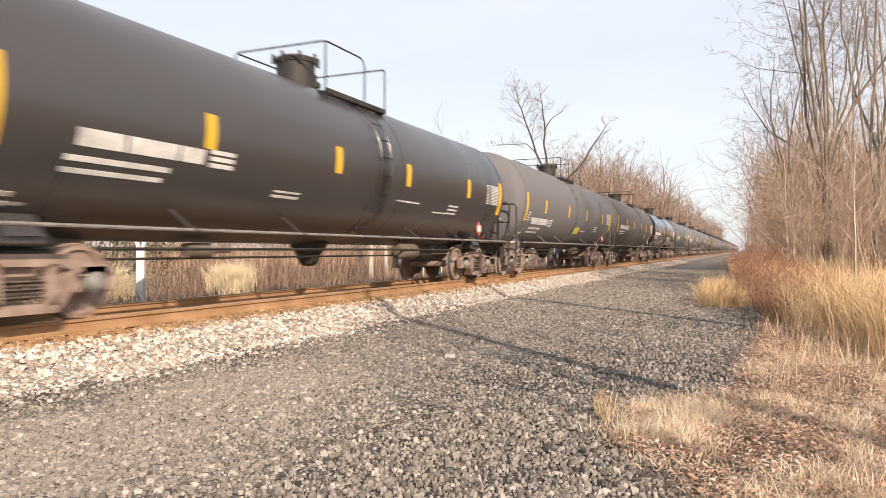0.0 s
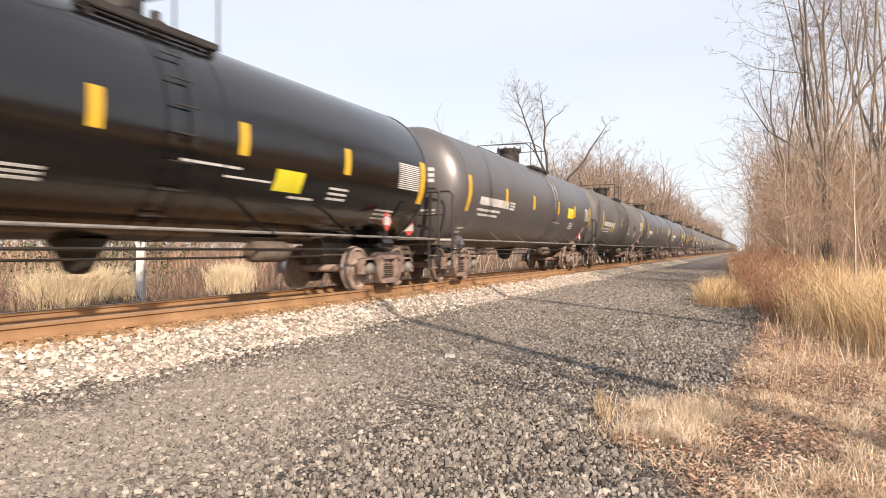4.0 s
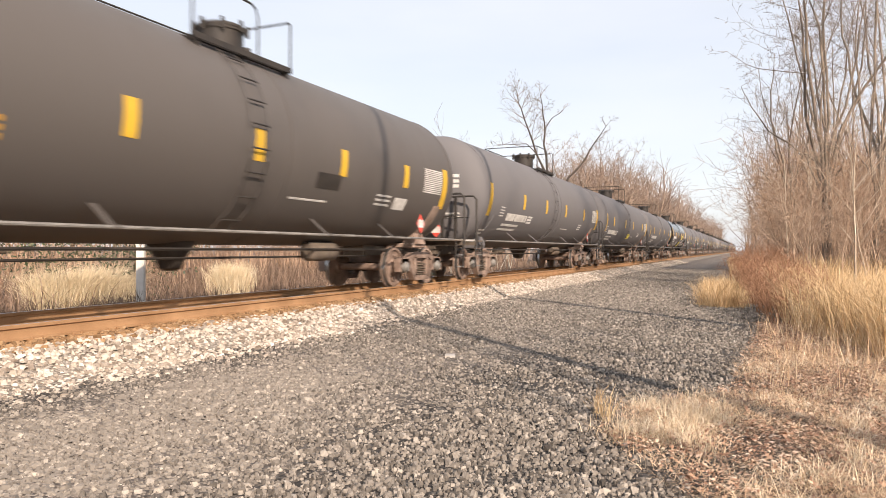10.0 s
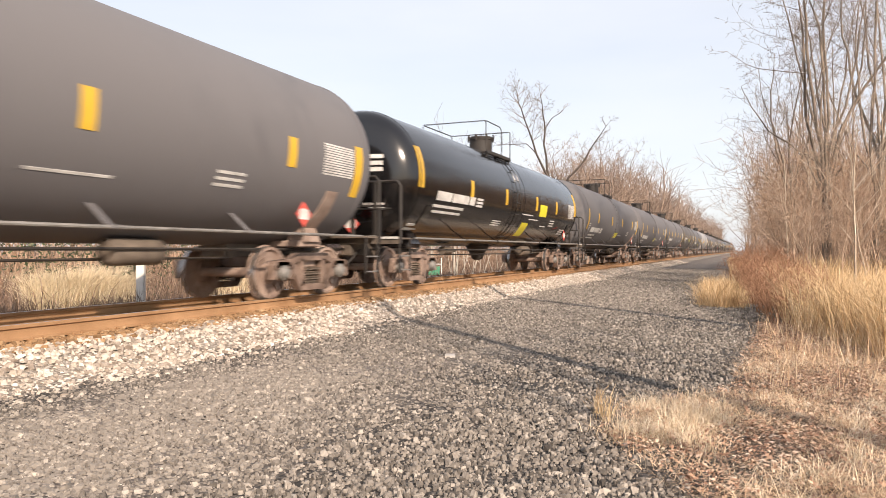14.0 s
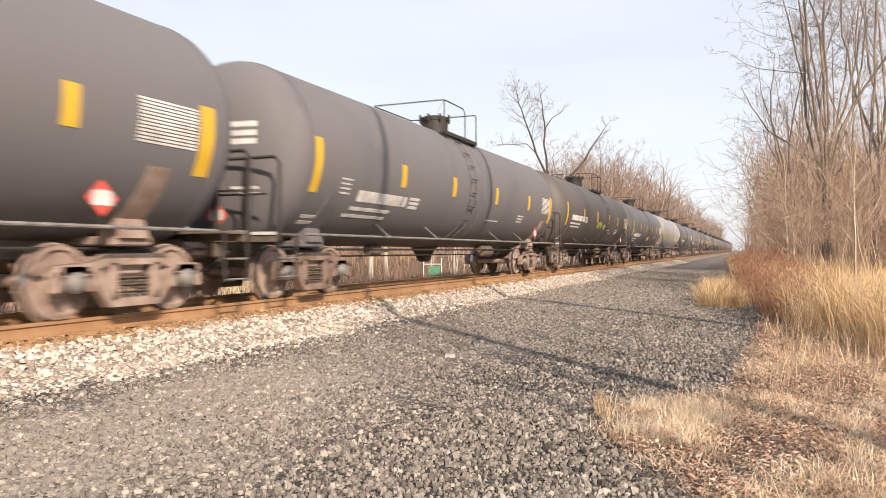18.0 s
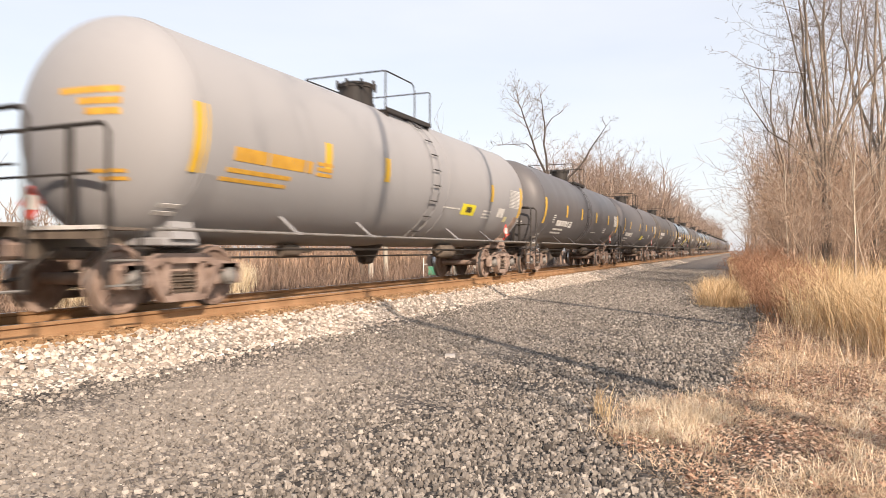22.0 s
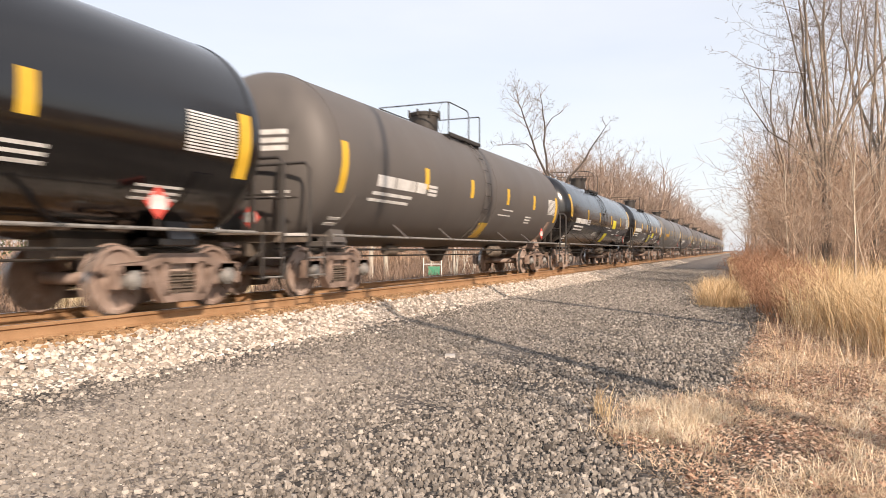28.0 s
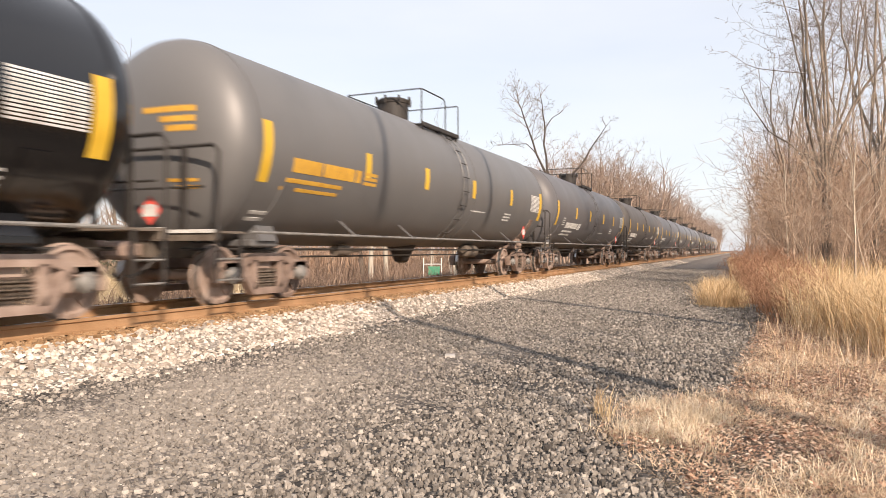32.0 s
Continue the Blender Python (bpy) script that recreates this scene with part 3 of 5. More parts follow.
# number in the train: paint, words, strips, lettering, added panels (kind, y, z, width, height); then the top fittings and the shift along the track
CARS = {
    1: ("satin", "black tank car with white lettering and yellow strips", belt(-4.63, -1.32, 1.54, 5.15), WHITE, (-6.69, -4.71, 2.02, 2.22), 14, (("line", -3.0, 1.7, 0.7, 0.04), ("line", -3.0, 1.78, 0.7, 0.03), ("line", 3.2, 1.75, 0.8, 0.03))),
    2: ("grey", "weathered grey tank car with a lime panel low down", belt(-5.35, -1.72, 1.76, 5.45), WHITE, (-6.93, -4.65, 1.77, 1.99), 12, (LOW,)),
    3: ("brown", "brownish black tank car with a white name bar", belt(-4.55, -1.61, 1.68, 4.48), WHITE, (-6.9, -4.3, 2.12, 2.34), 14, ()),
    4: ("black", "glossy black tank car with white bars and a lime panel", belt(-4.17, -1.04, 1.54, 4.45), WHITE, (-7.38, -4.54, 2.11, 2.34), 14, (("lime", 2.4, 1.8, 0.75, 0.34),) + BLACK),
    5: ("slate", "dark grey tank car with a bright lime panel", belt(-4.6, -1.6, 1.8, 4.58), WHITE, (-6.84, -4.35, 2.12, 2.34), 12, (("lime", 3.4, 2.17, 0.95, 0.4),)),
    6: ("dust", "dusty brown grey tank car with doubled yellow strips", (-7.26, -1.58, 7.26), WHITE, (-6.9, -4.3, 2.12, 2.34), 14, (("yellow", -4.65, 1.88, 0.2, 0.44), ("yellow", -4.17, 1.88, 0.22, 0.44), ("yellow", 1.25, 1.92, 0.2, 0.4), ("dark", 3.35, 2.14, 0.7, 0.28), ("line", 1.5, 1.8, 0.8, 0.04), ("line", 1.5, 1.89, 0.8, 0.04))),
    7: ("slate", "dark grey tank car with a white name bar", belt(-4.83, -1.67, 1.57, 4.8), WHITE, (-6.87, -5.09, 2.1, 2.33), 10, ()),
    8: ("slate", "dark grey tank car with a lime panel", belt(-4.6, -1.6, 1.8, 4.58), WHITE, (-6.84, -4.35, 2.12, 2.34), 14, (("lime", 3.4, 2.16, 0.95, 0.4),)),
    9: ("brown", "brownish black tank car with ochre lettering", (-7.25, -4.82, -2.25, 0.17, 2.58, 5.12, 7.2), OCHRE, (-6.85, -4.4, 1.97, 2.18), 12, (("dark", 1.8, 1.93, 0.75, 0.27), ("white", 4.8, 1.72, 0.55, 0.24))),
    10: ("grey", "weathered grey tank car with white lettering", belt(-4.42, -1.62, 1.35, 4.75), WHITE, (-5.97, -3.83, 1.78, 2.0), 12, ()),
    11: ("grey", "weathered grey tank car with a lime panel low down", belt(-5.6, -1.62, 1.45, 5.62), WHITE, (-6.79, -4.4, 1.74, 1.96), 12, (LOW,)),
    12: ("grey", "weathered grey tank car with white lettering", belt(-5.35, -1.58, 1.8, 5.63), WHITE, (-6.1, -3.7, 1.8, 2.01), 12, ()),
    13: ("black", "glossy black tank car with two lime panels", belt(-4.49, -1.53, 1.84, 4.6), WHITE, (-6.75, -4.2, 2.06, 2.28), 13, (("lime", 2.3, 2.06, 0.9, 0.42), ("slant", 0.62, 1.34, 0.72, 0.44)) + BLACK, 0.38),
    14: ("grey", "weathered grey tank car with a lime panel low down", belt(-5.4, -1.6, 1.73, 5.55), WHITE, LOWBAR, 12, (LOW,)),
    15: ("grey", "weathered grey tank car with a lime panel low down", belt(-5.41, -1.6, 1.73, 5.62), WHITE, (-6.76, -4.54, 1.72, 1.93), 12, (LOW,)),
    16: ("grey", "weathered grey tank car with white lettering", belt(-4.44, -1.61, 1.63, 4.92), WHITE, (-6.17, -4.09, 1.79, 2.0), 12, ()),
    17: ("brown", "brownish black tank car with a sprayed green scrawl", belt(-4.53, -1.45, 1.67, 4.4), WHITE, (-6.81, -4.35, 2.14, 2.36), 14, (("line", 2.0, 1.76, 0.8, 0.03),)),
    18: ("plain", "dark grey tank car with a lime panel low down", belt(-4.42, -1.32, 1.86, 4.7), WHITE, (-6.68, -4.38, 1.78, 2.0), 12, (("lime", 0.12, 1.56, 0.92, 0.27),)),
    19: ("pale", "pale grey tank car with ochre lettering", (-7.26, -4.15, -1.95, 4.47, 7.26), OCHRE, (-6.57, -4.6, 2.14, 2.34), 12, (("lime", 2.4, 1.79, 0.95, 0.28), ("dark", 2.7, 1.86, 0.4, 0.14), ("white", 5.2, 1.84, 0.58, 0.26), ("pale", 5.93, 1.72, 0.28, 0.16))),
    20: ("plain", "dark grey tank car with white lettering", belt(-4.4, -1.57, 1.66, 4.87), WHITE, (-5.73, -3.8, 1.82, 2.03), 12, ()),
    21: ("grey", "weathered grey tank car with a lime panel low down", belt(-5.43, -1.3, 1.93, 5.54), WHITE, (-6.73, -4.6, 1.75, 1.96), 12, (("lime", 0.2, 1.59, 0.95, 0.29),)),
    22: ("brown", "brownish black tank car with a white name bar", belt(-4.52, -1.65, 1.59, 4.41), WHITE, (-6.71, -4.25, 2.13, 2.36), 14, ()),
    23: ("black", "glossy black tank car with large lime panels", belt(-4.4, -1.65, 1.3, 4.3), WHITE, (-7.4, -4.9, 2.1, 2.33), 14, (("slant", -0.15, 1.5, 0.8, 0.5), ("white", 0.2, 1.6, 0.3, 0.28), ("lime", 1.7, 1.82, 0.9, 0.36)) + BLACK),
    24: ("brown", "brownish black tank car with a yellow patch low down", belt(-4.12, -1.22, 1.85, 4.71), WHITE, (-6.41, -4.12, 2.13, 2.36), 14, (("slab", 0.05, 1.22, 0.7, 0.42), ("line", 1.5, 2.06, 1.0, 0.035))),
    25: ("black", "glossy black tank car with two lime panels", belt(-4.34, -1.52, 1.7, 4.68), WHITE, (-6.76, -4.35, 2.05, 2.27), 13, (("lime", 2.24, 2.05, 0.92, 0.44), ("slant", 0.6, 1.31, 0.73, 0.44)) + BLACK, 0.38),
    26: ("black", "glossy black tank car with lime and white panels", belt(-4.4, -1.68, 1.27, 4.02), WHITE, (-7.45, -4.92, 2.12, 2.36), 14, (("slant", -0.2, 1.51, 0.8, 0.49), ("white", 0.12, 1.6, 0.3, 0.26), ("lime", 1.7, 1.81, 0.9, 0.37), ("line", -3.1, 2.02, 0.9, 0.04), ("line", 0.1, 2.2, 0.6, 0.03), ("line", 0.1, 2.28, 0.6, 0.03), ("line", 0.3, 2.98, 0.5, 0.03)) + BLACK),
    27: ("midgrey", "grey tank car with ochre lettering", belt(-4.59, -1.87, 1.15, 4.4), OCHRE, (-7.01, -4.83, 2.12, 2.35), 12, (("ochre", -7.0, 1.95, 1.0, 0.07),)),
    36: ("pale", "pale grey tank car at the end of the train", STANDARD, WHITE, LOWBAR, 12, ()),
    28: ("plain", "dark grey tank car with white lettering", STANDARD, WHITE, (-6.0, -3.9, 1.78, 2.0), 12, ()),
}
FITTINGS = {1: "mid", 3: "rear", 4: "far", 5: "rear", 6: "far", 7: "mid", 8: "rear", 9: "tall", 13: "dome", 17: "rear", 19: "mid", 22: "rear", 23: "dome", 24: "fore", 25: "dome", 26: "dome", 27: "mid"}
SHIFT = {1: 0.14, 2: 0.03, 3: -0.11, 4: -0.03, 6: 0.12, 10: 0.07, 11: 0.07, 12: -0.1, 15: 0.06, 16: -0.05, 17: -0.07, 19: 0.17, 21: -0.14, 22: -0.08, 24: -0.12, 27: 0.12, 28: -0.07}
TRAIN = {}
LAST = 36


def build_train():
    bare = {}
    for n in range(0, LAST + 1):
        spec = CARS.get(n) or (("slate", "brown", "plain", "slate")[n % 4], "weathered tank car with white lettering", STANDARD, WHITE, LOWBAR, 12, ())
        slim = spec[0] in ("black", "satin")
        # bare steel shells are a little slimmer than the jacketed ones, with rounder ends
        SHELL.update({"r": 1.575, "z": 2.545, "knee": 2.35} if slim else {"r": 1.63, "z": 2.565, "knee": 2.4})
        top = FITTINGS.get(n, "low")
        SHELL["cyl"], SHELL["head"] = (7.3, 0.9) if n == 19 else (7.55, 0.7) if n in (6, 9) else (7.84, 0.7) if slim else (7.95, 0.7)
        if n == 19:
            SHELL["knee"] = 2.0
        SHELL.update(zip(("plat", "man", "lad"), TOP[top]))
        key = (slim, top, SHELL["cyl"])
        if key not in bare:
            bare[key] = build_car()
        TRAIN[n] = copy_thing(bare[key], pose(TRACK_X, 0, RAIL_Z))
        dress(TRAIN[n], *spec)
        if n == 17:
            scrawl = Solid()
            for k in range(26):
                y, z = -1.35 + 2.0 * random.random(), 1.85 + 0.3 * random.random()
                q = patch(y, y + random.uniform(0.04, 0.3), z, z + random.uniform(0.03, 0.18), lift=0.004 + 0.0002 * k, lean=random.uniform(-0.3, 0.3))
                scrawl.add(q.v, q.f)
            tagged(part("scrawl", scrawl, GRAFF, TRAIN[n], "green spray-painted scrawl"), kind="stuff")
    for car in bare.values():
        for o in (*car.children_recursive, car):
            bpy.data.objects.remove(o)


# how far the train runs ahead of its even pace
PACE = {0: -0.26, 1: -0.2, 2: -0.19, 3: -0.11, 6: -0.1, 7: -0.07, 8: -0.11, 9: -0.15, 10: -0.13, 11: -0.1, 12: -0.06, 13: -0.16, 14: -0.22, 17: -0.36, 18: -0.4, 19: -0.4, 20: -0.09, 21: -0.18, 22: -0.27, 23: -0.23, 24: -0.25, 25: -0.32, 28: -0.37, 29: -0.33, 30: -0.32, 31: -0.27, 32: -0.28}


def travel(t):
    return 15.11 * t - 0.013 * t * t - float(np.interp(t, list(PACE), list(PACE.values())))


def run(n, t):
    """Where the middle of car n is along the track at t seconds; the train slows a little."""
    return 3.23 + CAR_L * (n - 0.5) + SHIFT.get(n, 0.0) - travel(t)


def motions():
    for n, car in TRAIN.items():
        walk(car, [(t, pose(TRACK_X, run(n, t), RAIL_Z)) for t in PACE])
    # the wheels of one car are keyed, and those of the others turn by the same keys
    sets = {}
    for n, car in sorted(TRAIN.items()):
        k = 0
        for bogie in car.children:
            for ob in bogie.children:
                if ob.name.split(".")[0] != "wheelset":
                    continue
                if n == 0:
                    y = ob.matrix_basis.translation.y
                    rows = []
                    for i in range(961):
                        t = i / 30
                        a = travel(t) / WHEEL_R
                        rows.append((t, pose(0, y, WHEEL_R, math.degrees(a) % 360)))
                    walk(ob, rows)
                    sets[k] = ob.animation_data
                else:
                    ob.rotation_mode = "QUATERNION"
                    ob.animation_data_create()
                    ob.animation_data.action = sets[k].action
                    ob.animation_data.action_slot = sets[k].action_slot
                k += 1


build_train()


def build_ground():
    xs = np.concatenate([-np.geomspace(1500, 30, 14), np.linspace(-26, -13, 14), np.linspace(-12, 4, 81), np.linspace(5, 26, 12), np.geomspace(30, 1500, 14)])
    ys = np.concatenate([-np.geomspace(800, 12, 12), np.linspace(-10, 0, 11), np.linspace(0.25, 24, 96), np.linspace(25, 90, 50), np.geomspace(94, 2500, 22)])
    X, Y = np.meshgrid(xs, ys, indexing="ij")
    Z = bank(X, Y)
    Z = Z + np.array([[0.02 * noise.noise((x * 0.6, y * 0.6, 0)) + 0.01 * noise.noise((x * 2, y * 2, 3)) for y in ys] for x in xs]) * (np.abs(X - TRACK_X) > 1.2)
    ny = len(ys)
    i, j = np.meshgrid(np.arange(len(xs) - 1), np.arange(ny - 1), indexing="ij")
    a = (i * ny + j).ravel()
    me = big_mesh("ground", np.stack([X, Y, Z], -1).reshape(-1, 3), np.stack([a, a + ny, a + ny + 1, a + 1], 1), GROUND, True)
    tagged(new("ground", me), "grey gravel road beside pale ballast and dry verge", "ground", kind="structure")


def ground_material():
    m = bpy.data.materials.new("gravel_and_soil")
    m.use_nodes = True
    n, l = m.node_tree.nodes, m.node_tree.links
    b = n["Principled BSDF"]
    tc, sp = n.new("ShaderNodeTexCoord"), n.new("ShaderNodeSeparateXYZ")
    l.new(tc.outputs["Object"], sp.inputs[0])
    wob = n.new("ShaderNodeTexNoise")
    wob.inputs["Scale"].default_value, wob.inputs["Detail"].default_value = 0.9, 5
    l.new(tc.outputs["Object"], wob.inputs["Vector"])
    wx = n.new("ShaderNodeMath")
    wx.operation = "MULTIPLY_ADD"
    wx.inputs[1].default_value = 1.4
    l.new(wob.outputs["Fac"], wx.inputs[0])
    l.new(sp.outputs["X"], wx.inputs[2])

    def ramp(node, stops):
        r = n.new("ShaderNodeValToRGB")
        e = r.color_ramp.elements
        while len(e) < len(stops):
            e.new(0.5)
        for i, (p, c) in enumerate(stops):
            e[i].position, e[i].color = p, (*c, 1)
        l.new(node, r.inputs["Fac"])
        return r.outputs["Color"]

    def vor(scale):
        v = n.new("ShaderNodeTexVoronoi")
        v.inputs["Scale"].default_value = scale
        l.new(tc.outputs["Object"], v.inputs["Vector"])
        return v
    stone, patchy = vor(34), n.new("ShaderNodeTexNoise")
    patchy.inputs["Scale"].default_value, patchy.inputs["Detail"].default_value = 0.5, 7
    l.new(tc.outputs["Object"], patchy.inputs["Vector"])
    sc = n.new("ShaderNodeSeparateColor")
    l.new(stone.outputs["Color"], sc.inputs[0])
    # road ground below the loose stones, darkened to paint shade into their gaps
    gravel = ramp(sc.outputs[0], [(0.0, (0.018, 0.015, 0.013)), (0.6, (0.045, 0.04, 0.036)), (1.0, (0.12, 0.11, 0.1))])
    dusty = ramp(sc.outputs[1], [(0.0, (0.09, 0.075, 0.065)), (0.5, (0.175, 0.15, 0.13)), (1.0, (0.29, 0.255, 0.222))])
    pale = ramp(sc.outputs[1], [(0.0, (0.16, 0.135, 0.11)), (0.5, (0.3, 0.265, 0.22)), (1.0, (0.48, 0.44, 0.39))])
    rusty = ramp(sc.outputs[2], [(0.0, (0.20, 0.11, 0.045)), (1.0, (0.40, 0.23, 0.10))])
    soil = ramp(patchy.outputs["Fac"], [(0.3, (0.06, 0.038, 0.026)), (0.7, (0.2, 0.13, 0.085))])

    def mix(x0, x1, a, b_):
        mr = n.new("ShaderNodeMapRange")
        mr.inputs["From Min"].default_value, mr.inputs["From Max"].default_value = x0, x1
        l.new(wx.outputs[0], mr.inputs["Value"])
        mx = n.new("ShaderNodeMixRGB")
        l.new(mr.outputs[0], mx.inputs["Fac"])
        l.new(a, mx.inputs["Color1"])
        l.new(b_, mx.inputs["Color2"])
        return mx.outputs["Color"]
    c = mix(-11.6, -10.8, soil, rusty)
    c = mix(-6.55, -6.25, c, pale)
    c = mix(-5.5, -5.1, c, gravel)
    c = mix(-4.9, -4.0, c, dusty)
    c = mix(-2.5, -1.7, c, gravel)
    c = mix(0.5, 1.1, c, soil)
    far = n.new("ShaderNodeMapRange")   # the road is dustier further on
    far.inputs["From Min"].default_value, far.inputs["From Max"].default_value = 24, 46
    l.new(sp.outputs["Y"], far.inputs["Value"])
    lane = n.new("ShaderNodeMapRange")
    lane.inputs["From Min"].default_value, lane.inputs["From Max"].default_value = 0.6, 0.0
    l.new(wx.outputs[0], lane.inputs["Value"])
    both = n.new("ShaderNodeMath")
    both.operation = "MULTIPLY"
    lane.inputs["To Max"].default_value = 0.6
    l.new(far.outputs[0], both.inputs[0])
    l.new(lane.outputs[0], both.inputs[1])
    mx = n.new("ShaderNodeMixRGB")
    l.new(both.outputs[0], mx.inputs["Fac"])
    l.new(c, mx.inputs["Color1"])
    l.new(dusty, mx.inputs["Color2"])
    l.new(mx.outputs["Color"], b.inputs["Base Color"])
    b.inputs["Roughness"].default_value = 0.92
    bp = n.new("ShaderNodeBump")
    bp.inputs["Strength"].default_value, bp.inputs["Distance"].default_value = 0.9, 0.02
    bp.invert = True
    l.new(stone.outputs["Distance"], bp.inputs["Height"])
    l.new(bp.outputs["Normal"], b.inputs["Normal"])
    return m


GROUND = ground_material()
build_ground()


def build_track():
    track = tagged(new("railway_track"), "rusty single railway track on timber sleepers", "track", kind="structure")
    prof = [(-0.075, 0), (0.075, 0), (0.075, 0.012), (0.02, 0.03), (0.011, 0.06), (0.011, 0.125), (0.036, 0.14), (0.036, 0.172), (0.026, 0.18), (-0.026, 0.18), (-0.036, 0.172), (-0.036, 0.14), (-0.011, 0.125), (-0.011, 0.06), (-0.02, 0.03), (-0.075, 0.012)]
    for x in (TRACK_X - 0.755, TRACK_X + 0.755):
        v, f, k = [], [], len(prof)
        ys = [-150] + list(range(-20, 61, 10)) + [100, 200, 400, 900]
        for y in ys:
            v += [(x + a, y, RAIL_Z - 0.18 + z) for a, z in prof]
        for i in range(len(ys) - 1):
            f += [(i * k + j, i * k + (j + 1) % k, (i + 1) * k + (j + 1) % k, (i + 1) * k + j) for j in range(k)]
        me = Solid().add(v, f).mesh("rail", RAILSTEEL)
        me.materials.append(RAILTOP)
        for p in me.polygons:
            if p.center.z > RAIL_Z - 0.004:
                p.material_index = 1
        part("rail", me, RAILSTEEL, track, "rusty rail with a polished head")
    tie = Solid().box(-1.3, 1.3, -0.115, 0.115, -0.17, 0.0, 0.012).mesh("sleeper", TIMBER)
    plate = Solid().box(-0.18, 0.18, -0.1, 0.1, 0, 0.014, 0.003)
    for s in (-1, 1):
        for t in (-0.06, 0.06):
            plate.box(s * 0.1 - 0.012, s * 0.1 + 0.012, t - 0.012, t + 0.012, 0.01, 0.045, 0.003)
    plate = plate.mesh("tie_plate", RAILSTEEL)
    for i in range(110):
        s = part("sleeper", tie, TIMBER, track, "", pose(TRACK_X + 0.02 * math.sin(i * 7.1), -4 + i * 0.53, RAIL_Z - 0.194))
        for x in (-0.755, 0.755):
            part("tie_plate", plate, RAILSTEEL, s, "", pose(x - 0.02 * math.sin(i * 7.1), 0, 0.0))


build_track()


# ---- loose stone ----
rng = np.random.default_rng(7)
STONE = mat("grey_crushed_stone", [(0.06, 0.053, 0.046), (0.135, 0.12, 0.104), (0.2, 0.179, 0.155), (0.265, 0.238, 0.207), (0.42, 0.38, 0.33)], rough=0.9, scale=9, fine=70, vary=0.75, island=True, spread=0.9)
DUSTSTONE = mat("dusty_beige_stone", [(0.13, 0.114, 0.099), (0.19, 0.17, 0.147), (0.225, 0.201, 0.174), (0.265, 0.238, 0.206), (0.52, 0.47, 0.405)], rough=0.92, scale=9, fine=70, vary=0.6, island=True, spread=0.9)
BALLAST = mat("pale_limestone_ballast", [(0.17, 0.135, 0.105), (0.44, 0.385, 0.325), (0.68, 0.62, 0.55)], rough=0.9, scale=9, fine=70, vary=0.8, island=True, spread=0.9)
RUSTSTONE = mat("rust_stained_ballast", [(0.13, 0.075, 0.035), (0.28, 0.17, 0.085), (0.42, 0.29, 0.17)], rough=0.9, scale=9, fine=70, vary=0.7, island=True, spread=0.9)

_p, _q = np.arange(5) * 1.2566, np.arange(3) * 2.0944
ROCK_V = np.concatenate([np.stack([np.cos(_p), np.sin(_p), np.full(5, -0.6)], 1), np.stack([0.68 * np.cos(_q), 0.68 * np.sin(_q), np.full(3, 0.62)], 1)])
ROCK_F = np.array([(5, 6, 7), (0, 1, 5), (1, 6, 5), (1, 2, 6), (2, 3, 6), (3, 7, 6), (3, 4, 7), (4, 5, 7), (4, 0, 5)])


def stones(name, xy, size, material, label, sink=0.25, tall=(0.5, 0.95)):
    """Angular stones strewn on the ground."""
    n = len(xy)
    v = ROCK_V[None] + rng.uniform(-0.22, 0.22, (n, 8, 3))
    v = v * (size[:, None, None] * np.stack([rng.uniform(0.8, 1.35, n), rng.uniform(0.6, 1.1, n), rng.uniform(*tall, n)], 1)[:, None, :])
    a, b = rng.uniform(0, 6.283, n), rng.normal(0, 0.3, n)
    c, s = np.cos(b)[:, None], np.sin(b)[:, None]
    v = np.stack([v[..., 0] * c - v[..., 2] * s, v[..., 1], v[..., 0] * s + v[..., 2] * c], -1)
    c, s = np.cos(a)[:, None], np.sin(a)[:, None]
    v = np.stack([v[..., 0] * c - v[..., 1] * s, v[..., 0] * s + v[..., 1] * c, v[..., 2]], -1)
    z = bank(xy[:, 0], xy[:, 1]) + size * sink
    v = v + np.stack([xy[:, 0], xy[:, 1], z], 1)[:, None, :]
    f = ROCK_F[None] + 8 * np.arange(n)[:, None, None]
    return tagged(new(name, big_mesh(name, v.reshape(-1, 3), f.reshape(-1, 3), material)), label, "gravel", kind="stuff")


def strew(n, x0, x1, y0, y1, power=1.0):
    u = rng.random(n) ** power
    return np.stack([rng.uniform(x0, x1, n), y0 + (y1 - y0) * u], 1)


def verge(y):
    """Where the road's gravel ends and the dry verge begins."""
    return np.interp(y, [0, 2.5, 3.8, 4.4, 5.0, 5.8, 6.4, 7.0, 9, 12, 14.5, 16.5, 18.5, 21, 23, 26, 60, 140, 300], [-0.15, -0.12, -0.28, -0.7, -1.0, -1.0, -0.6, -0.18, -0.12, 0.1, 0.05, -0.9, -1.3, -1.5, -0.9, -1.0, -2.6, -4.8, -6.0])


